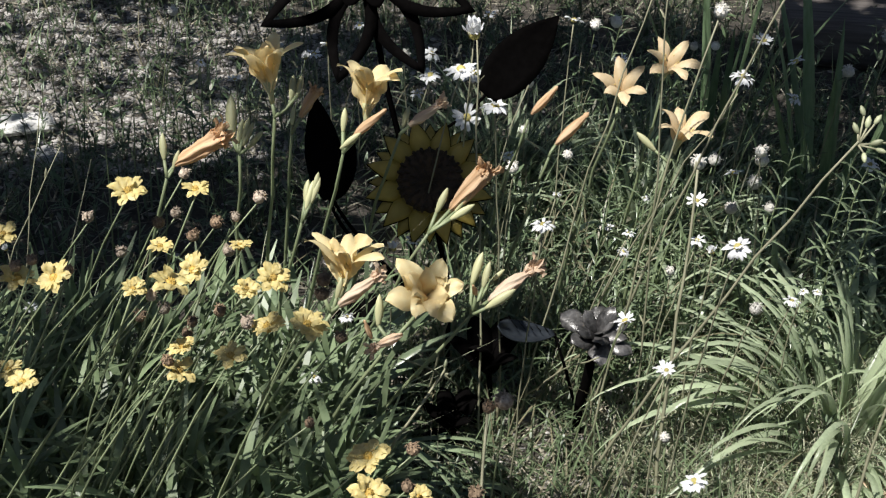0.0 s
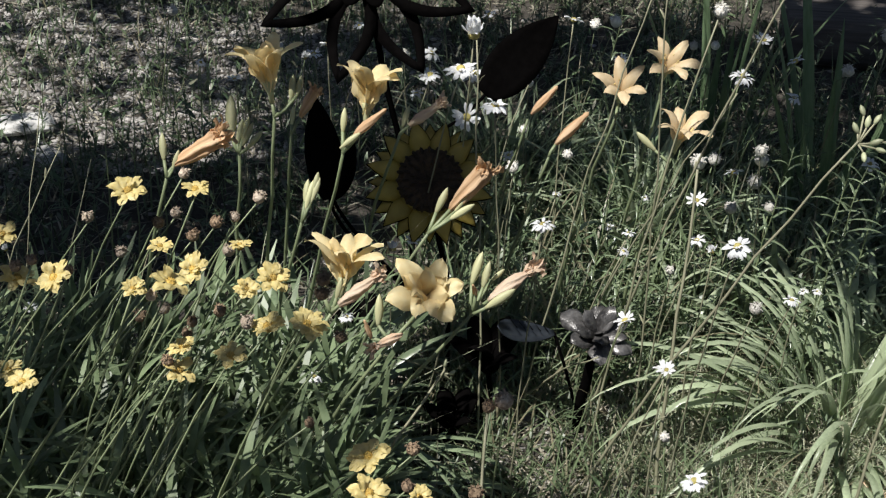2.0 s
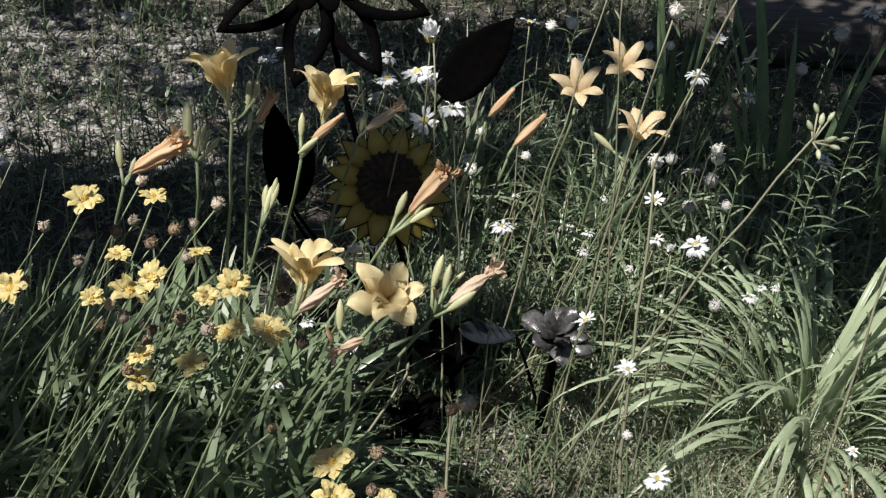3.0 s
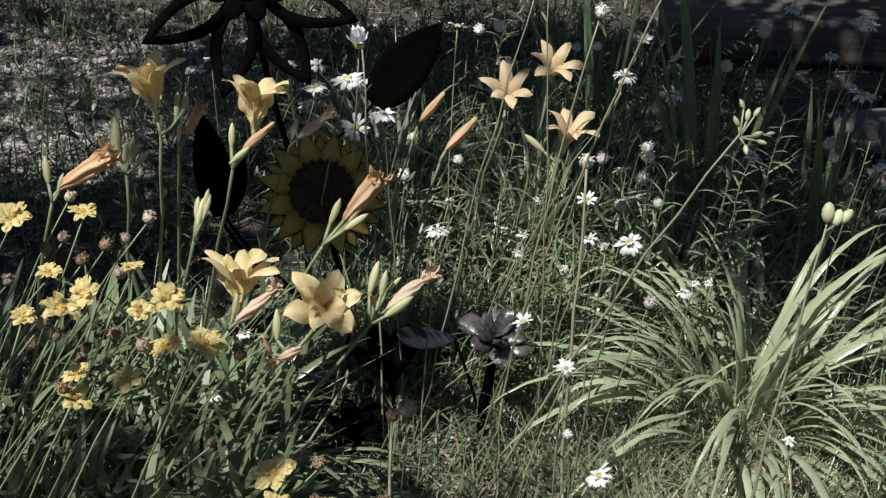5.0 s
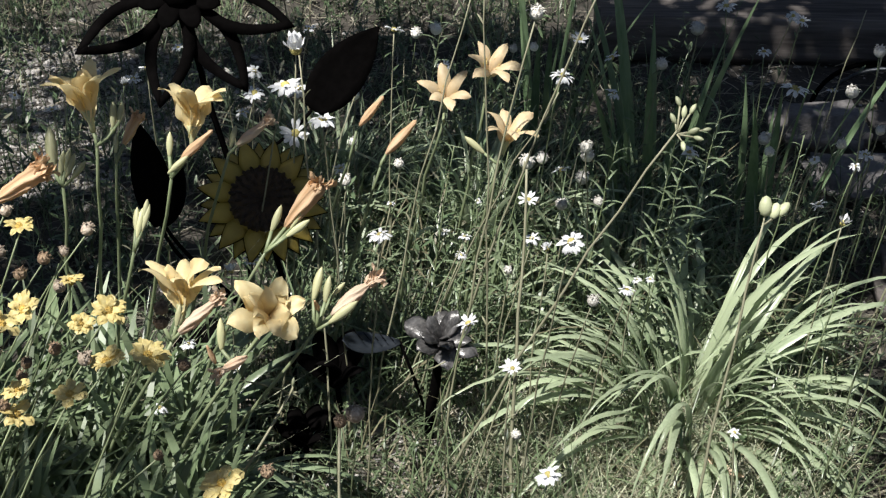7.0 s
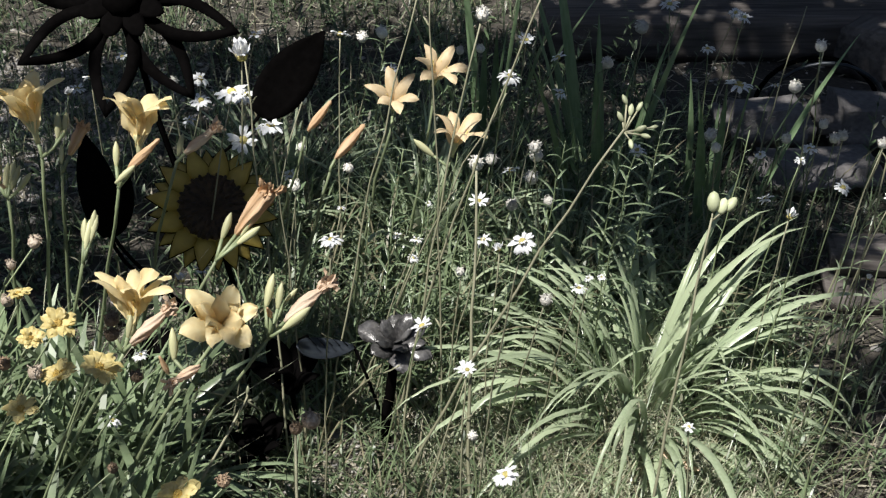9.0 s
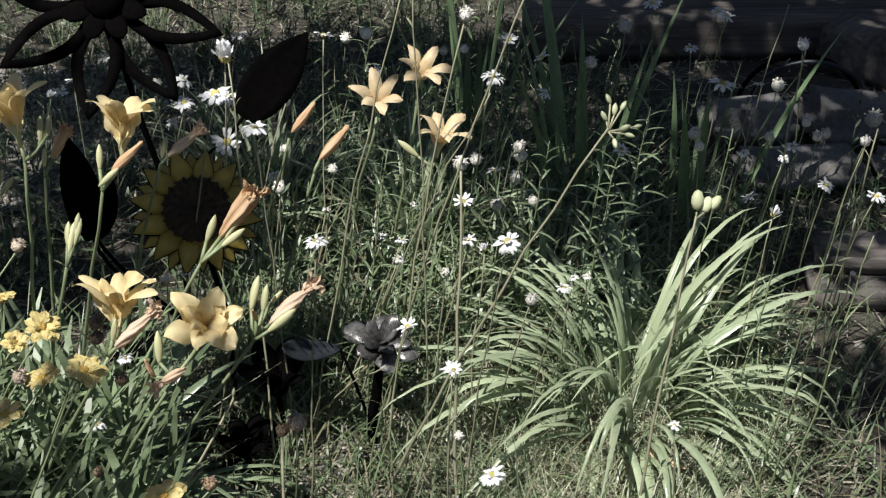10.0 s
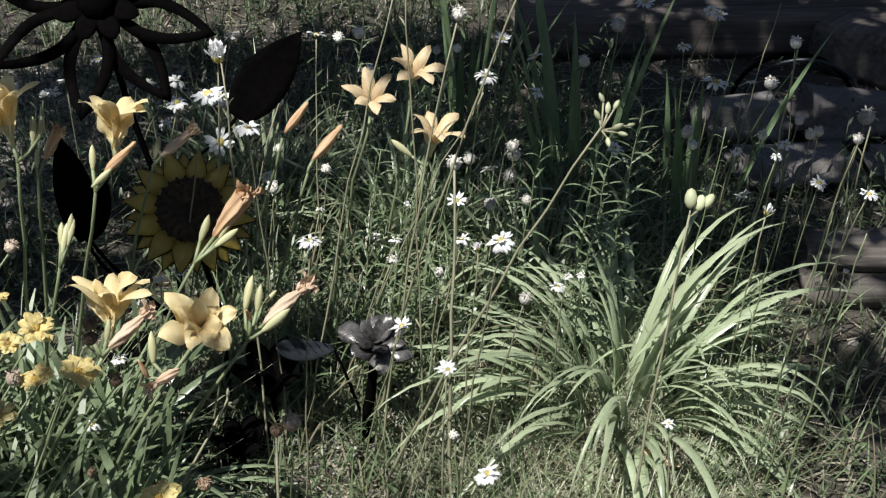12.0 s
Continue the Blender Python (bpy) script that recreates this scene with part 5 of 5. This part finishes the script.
def big_metal_flower(foot, centre, axis):
    ob = thing("metal_flower", (*foot, 0), "large black iron garden flower with open looped petals on a stake", "metal flower")
    zero = Vector((*foot, 0))
    c = Vector(centre) - zero
    stake(ob, [Vector((0, 0, -0.05)), Vector((0.005, 0, 0.3)), c * 0.7 + Vector((0.01, 0, 0)), c - Vector(axis) * 0.03], 0.006)
    face = aim(c, axis)
    loop = mesh("petal", outline_petal(0.205, 0.090, 0.023), IRON)
    whole = mesh("inner_petal", solid(moved(sheet(0.078, 0.052, 8, 6, 0.3, 1.3, 0.06, 0, 1.0, 0.5), Matrix.Identity(4)), 0.003), IRON)
    for i, turn in enumerate((210, 257, 300, 338, 18, 64, 112, 160)):
        part("petal", loop, ob, face @ Matrix.Rotation(radians(turn), 4, "Z") @ Matrix.Translation((0.018, 0, 0.002 * (i % 2))) @ Matrix.Rotation(radians(-6 + 5 * (i % 3)), 4, "Y"))
    for i in range(8):
        part("inner_petal", whole, ob, face @ Matrix.Rotation(radians(20 + 45 * i), 4, "Z") @ Matrix.Translation((0.004, 0, 0.010)))
    part("hub", mesh("hub", lathe([(0.02, 0), (0.034, 0.006), (0.036, 0.02), (0.028, 0.034), (0.012, 0.04), (0.002, 0.041)], 18, 0.05, 9), IRON), ob, face)
    return ob


def metal_leaf(parent, origin, from_point, turn_point, root, tip, width, bend=0.1):
    """A sheet-iron leaf on a bent rod."""
    o = Vector(origin)
    a, b, r, t = (Vector(p) - o for p in (from_point, turn_point, root, tip))
    line = [a * (1 - s) ** 2 + b * 2 * s * (1 - s) + r * s * s for s in [i / 8 for i in range(9)]]
    stake(parent, line, 0.0035, name="rod")
    part("leaf", mesh("leaf", flat_leaf((t - r).length, width, bend, 0.03), IRON), parent, facing(r, t - r, TO_EYE))


def metal_sunflower(foot, centre, axis, radius):
    ob = thing("metal_sunflower", (*foot, 0), "painted metal sunflower with pointed yellow petals and dark disc", "metal flower")
    c = Vector(centre) - Vector((*foot, 0))
    stake(ob, [Vector((0, 0, -0.05)), Vector((0.004, 0.0, c.z * 0.5)), c - Vector(axis) * 0.012 + Vector((0, 0, -0.03)), c - Vector(axis) * 0.012], 0.005)
    face = aim(c, axis)

    def pointed(grow, lift):
        r0, r1, w = radius * 0.42, radius * 1.05 + grow * 2.0, radius * 0.175
        rows = []
        for i in range(9):
            t = i / 8
            rr = r0 + (r1 - r0) * t
            ww = w * (0.72 + 0.8 * t if t < 0.35 else 1 - ((t - 0.35) / 0.65) ** 1.35) + grow * (1 - t * t) + 0.0004
            for v in (-1, -0.5, 0, 0.5, 1):
                rows.append((rr, v * ww, lift + 0.026 * t - 0.020 * t * t * t + 0.007 * (1 - abs(v)) * (1 - t)))
        return solid((rows, [[i * 5 + k, i * 5 + k + 1, i * 5 + k + 6, i * 5 + k + 5] for i in range(8) for k in range(4)]), 0.0016)

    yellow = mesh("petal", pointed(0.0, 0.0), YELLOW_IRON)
    rim = mesh("rim", pointed(0.0013, -0.0028), IRON)
    for ring, count, scale, drop in ((0, 12, 1.0, 0.0), (1, 12, 0.97, -0.011)):
        for i in range(count):
            m = face @ Matrix.Translation((0, 0, drop)) @ Matrix.Rotation(2 * math.pi * (i + 0.5 * ring) / count + 0.24, 4, "Z") @ Matrix.Scale(scale * rnd.uniform(0.96, 1.03), 4)
            petal = part("petal", yellow, ob, m)
            part("rim", rim, petal, None, "dark metal edge")
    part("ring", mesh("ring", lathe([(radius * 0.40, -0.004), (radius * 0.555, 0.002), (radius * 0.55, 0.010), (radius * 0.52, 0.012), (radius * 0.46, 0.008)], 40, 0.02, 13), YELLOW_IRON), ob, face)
    part("disc", mesh("disc", lathe([(radius * 0.53, 0.004), (radius * 0.53, 0.014), (radius * 0.42, 0.020), (radius * 0.24, 0.017), (radius * 0.05, 0.012), (0.001, 0.012)], 32, 0.03, 16), DISC_IRON), ob, face, "dark brown ribbed disc")
    seeds = [mesh("seed", lathe([(0.001, 0), (0.0045, 0.003), (0.0045, 0.006), (0.001, 0.0085)], 7), DISC_IRON)]
    for ring, count in ((0.50, 24), (0.40, 18), (0.29, 13)):
        for i in range(count):
            a = 2 * math.pi * i / count
            part("seed", seeds[0], ob, face @ Matrix.Translation((radius * ring * math.cos(a), radius * ring * math.sin(a), 0.014)) @ Matrix.Rotation(a, 4, "Z") @ Matrix.Diagonal((1.5, 0.8, 1, 1)))
    for i in range(9):
        a = 0.7 * i
        part("spoke", mesh("spoke", tube([(0.004 * math.cos(a), 0.004 * math.sin(a), 0.014), (radius * 0.2 * math.cos(a), radius * 0.2 * math.sin(a), 0.021)], [0.0013, 0.0009], 5), DISC_IRON), ob, face)
    return ob


def small_metal_flower(foot, centre, axis, size, leaf_root, leaf_tip):
    ob = thing("metal_flower", (*foot, 0), "small grey-brown metal flower with layered cupped petals on a stake", "metal flower")
    zero = Vector((*foot, 0))
    c = Vector(centre) - zero
    part("stem", mesh("stem", tube([Vector((0, 0, -0.05)), Vector((0, 0, 0.05)), c * 0.6, c - Vector(axis) * 0.01], [0.013, 0.012, 0.010, 0.007], 8), IRON), ob)
    face = aim(c, axis)
    for count, length, width, tilt, off, lift in ((6, 0.074, 0.056, 1.20, 0.2, 0.0), (5, 0.062, 0.040, 0.75, 0.75, 0.005), (3, 0.044, 0.026, 0.30, 0.3, 0.009)):
        data = mesh("petal", solid(sheet(length * size, width * size, 8, 6, 0.55, tilt, 0.16, 0.08, 1.1, 0.5, 1.4, count), 0.0014), GREY_IRON)
        for i in range(count):
            part("petal", data, ob, face @ Matrix.Rotation(2 * math.pi * i / count + off + rnd.uniform(-0.15, 0.15), 4, "Z") @ Matrix.Translation((0.004, 0, lift)) @ Matrix.Rotation(rnd.uniform(-0.35, 0.3), 4, "Y") @ Matrix.Scale(rnd.uniform(0.85, 1.1), 4))
    r, t = Vector(leaf_root) - zero, Vector(leaf_tip) - zero
    stake(ob, [Vector((0, 0, 0.06)), (r + Vector((0, 0, 0.06))) * 0.55, r], 0.003, name="rod")
    blade = part("leaf", mesh("leaf", solid(sheet((t - r).length, 0.052, 12, 6, 0.5, -0.2, 0.18, 0, 1.3, 0.5), 0.0018), BLUE_IRON), ob, facing(r, t - r, Vector((0, -0.55, 0.83))), "blue-black leaf with raised veins")
    for i in range(5):
        s = 0.015 + 0.016 * i
        part("vein", mesh("vein", tube([(0.004, 0, s), (0.003, 0.016, s + 0.012)], [0.0009, 0.0005], 4), IRON), blade)
    return ob


def iron_tulip(foot, height, size, label):
    ob = thing("metal_tulip", (*foot, 0), label, "metal flower", "dark metal tulips")
    stake(ob, [Vector((0, 0, -0.04)), Vector((0.003, 0, height * 0.5)), Vector((0, 0, height))], 0.005)
    data = mesh("petal", solid(sheet(0.085 * size, 0.055 * size, 9, 6, 0.35, 0.15, 0.3, 0, 0.9, 0.45), 0.002), IRON)
    for i in range(6):
        part("petal", data, ob, Matrix.Translation((0, 0, height)) @ Matrix.Rotation(1.05 * i, 4, "Z") @ Matrix.Rotation(0.25 + 0.2 * (i % 2), 4, "Y"))
    part("leaf", mesh("leaf", flat_leaf(0.10 * size, 0.06 * size, 0.6), IRON), ob, facing((0, 0, 0.02), (-0.6, -0.2, 0.55), TO_EYE))
    return ob


big = big_metal_flower((-0.069, 2.268), (-0.146, 2.262, 0.776), (0, -0.76, 0.63))
metal_leaf(big, (-0.069, 2.268, 0), (-0.069, 2.268, 0.42), (0.013, 2.114, 0.507), (0.079, 2.129, 0.585), (0.213, 2.161, 0.729), 0.125)
sunflower = metal_sunflower((0.007, 1.983), (-0.023, 1.933, 0.509), (0.02, -0.72, 0.64), 0.108)
metal_leaf(sunflower, (0.007, 1.983, 0), (0.007, 1.983, 0.18), (-0.189, 1.888, 0.409), (-0.197, 1.893, 0.497), (-0.222, 1.976, 0.658), 0.088, 0.15)
metal_leaf(sunflower, (0.007, 1.983, 0), (0.007, 1.983, 0.17), (-0.16, 1.907, 0.397), (-0.197, 1.929, 0.478), (-0.157, 1.981, 0.567), 0.062, 0.15)
small_metal_flower((0.254, 1.842), (0.278, 1.833, 0.239), (0.08, -0.31, 0.91), 1.0, (0.202, 1.829, 0.253), (0.093, 1.793, 0.294))
iron_tulip((0.087, 1.872), 0.13, 1.35, "black iron tulip low among the grass")
iron_tulip((0.019, 1.789), 0.06, 1.0, "small black iron tulip at soil level")
iron_tulip((-0.174, 2.073), 0.07, 1.1, "black iron tulip behind the daylilies")


def iron_hoop(left, right, peak):
    """A bent band of iron that arches over the stones, its feet in the soil."""
    a, b = Vector(left), Vector(right)
    ob = thing("iron_hoop", a, "thin dark iron hoop arching over the grey stones", "hoop")
    span = b - a
    line = [span * (0.5 - 0.5 * math.cos(math.pi * i / 16)) + Vector((0, 0, peak * math.sin(math.pi * i / 16) - 0.02)) for i in range(17)]
    part("band", mesh("band", tube(line, [0.006] * 17, 8), BLUE_IRON), ob)
    part("band", mesh("band", tube([p + Vector((-0.01, 0.045, 0)) for p in line], [0.007] * 17, 8), IRON), ob)


iron_hoop((1.60, 3.13, 0), (1.93, 2.99, 0), 0.17)

# ---- a fallen leaf among the daylily leaves ----
fallen = new("dry_leaf", mesh("dry_leaf", solid(sheet(0.085, 0.020, 8, 4, 0.5, 0.0, 0.25, 0.1, 1.0, 0.4), 0.0012), SPENT))
fallen.matrix_basis = facing((0.743, 1.649, 0.065), (0.046, -0.070, -0.010), (0.1, -0.3, 0.9))
tagged(fallen, "dry pinkish fallen leaf lying in the daylily clump", "leaf")
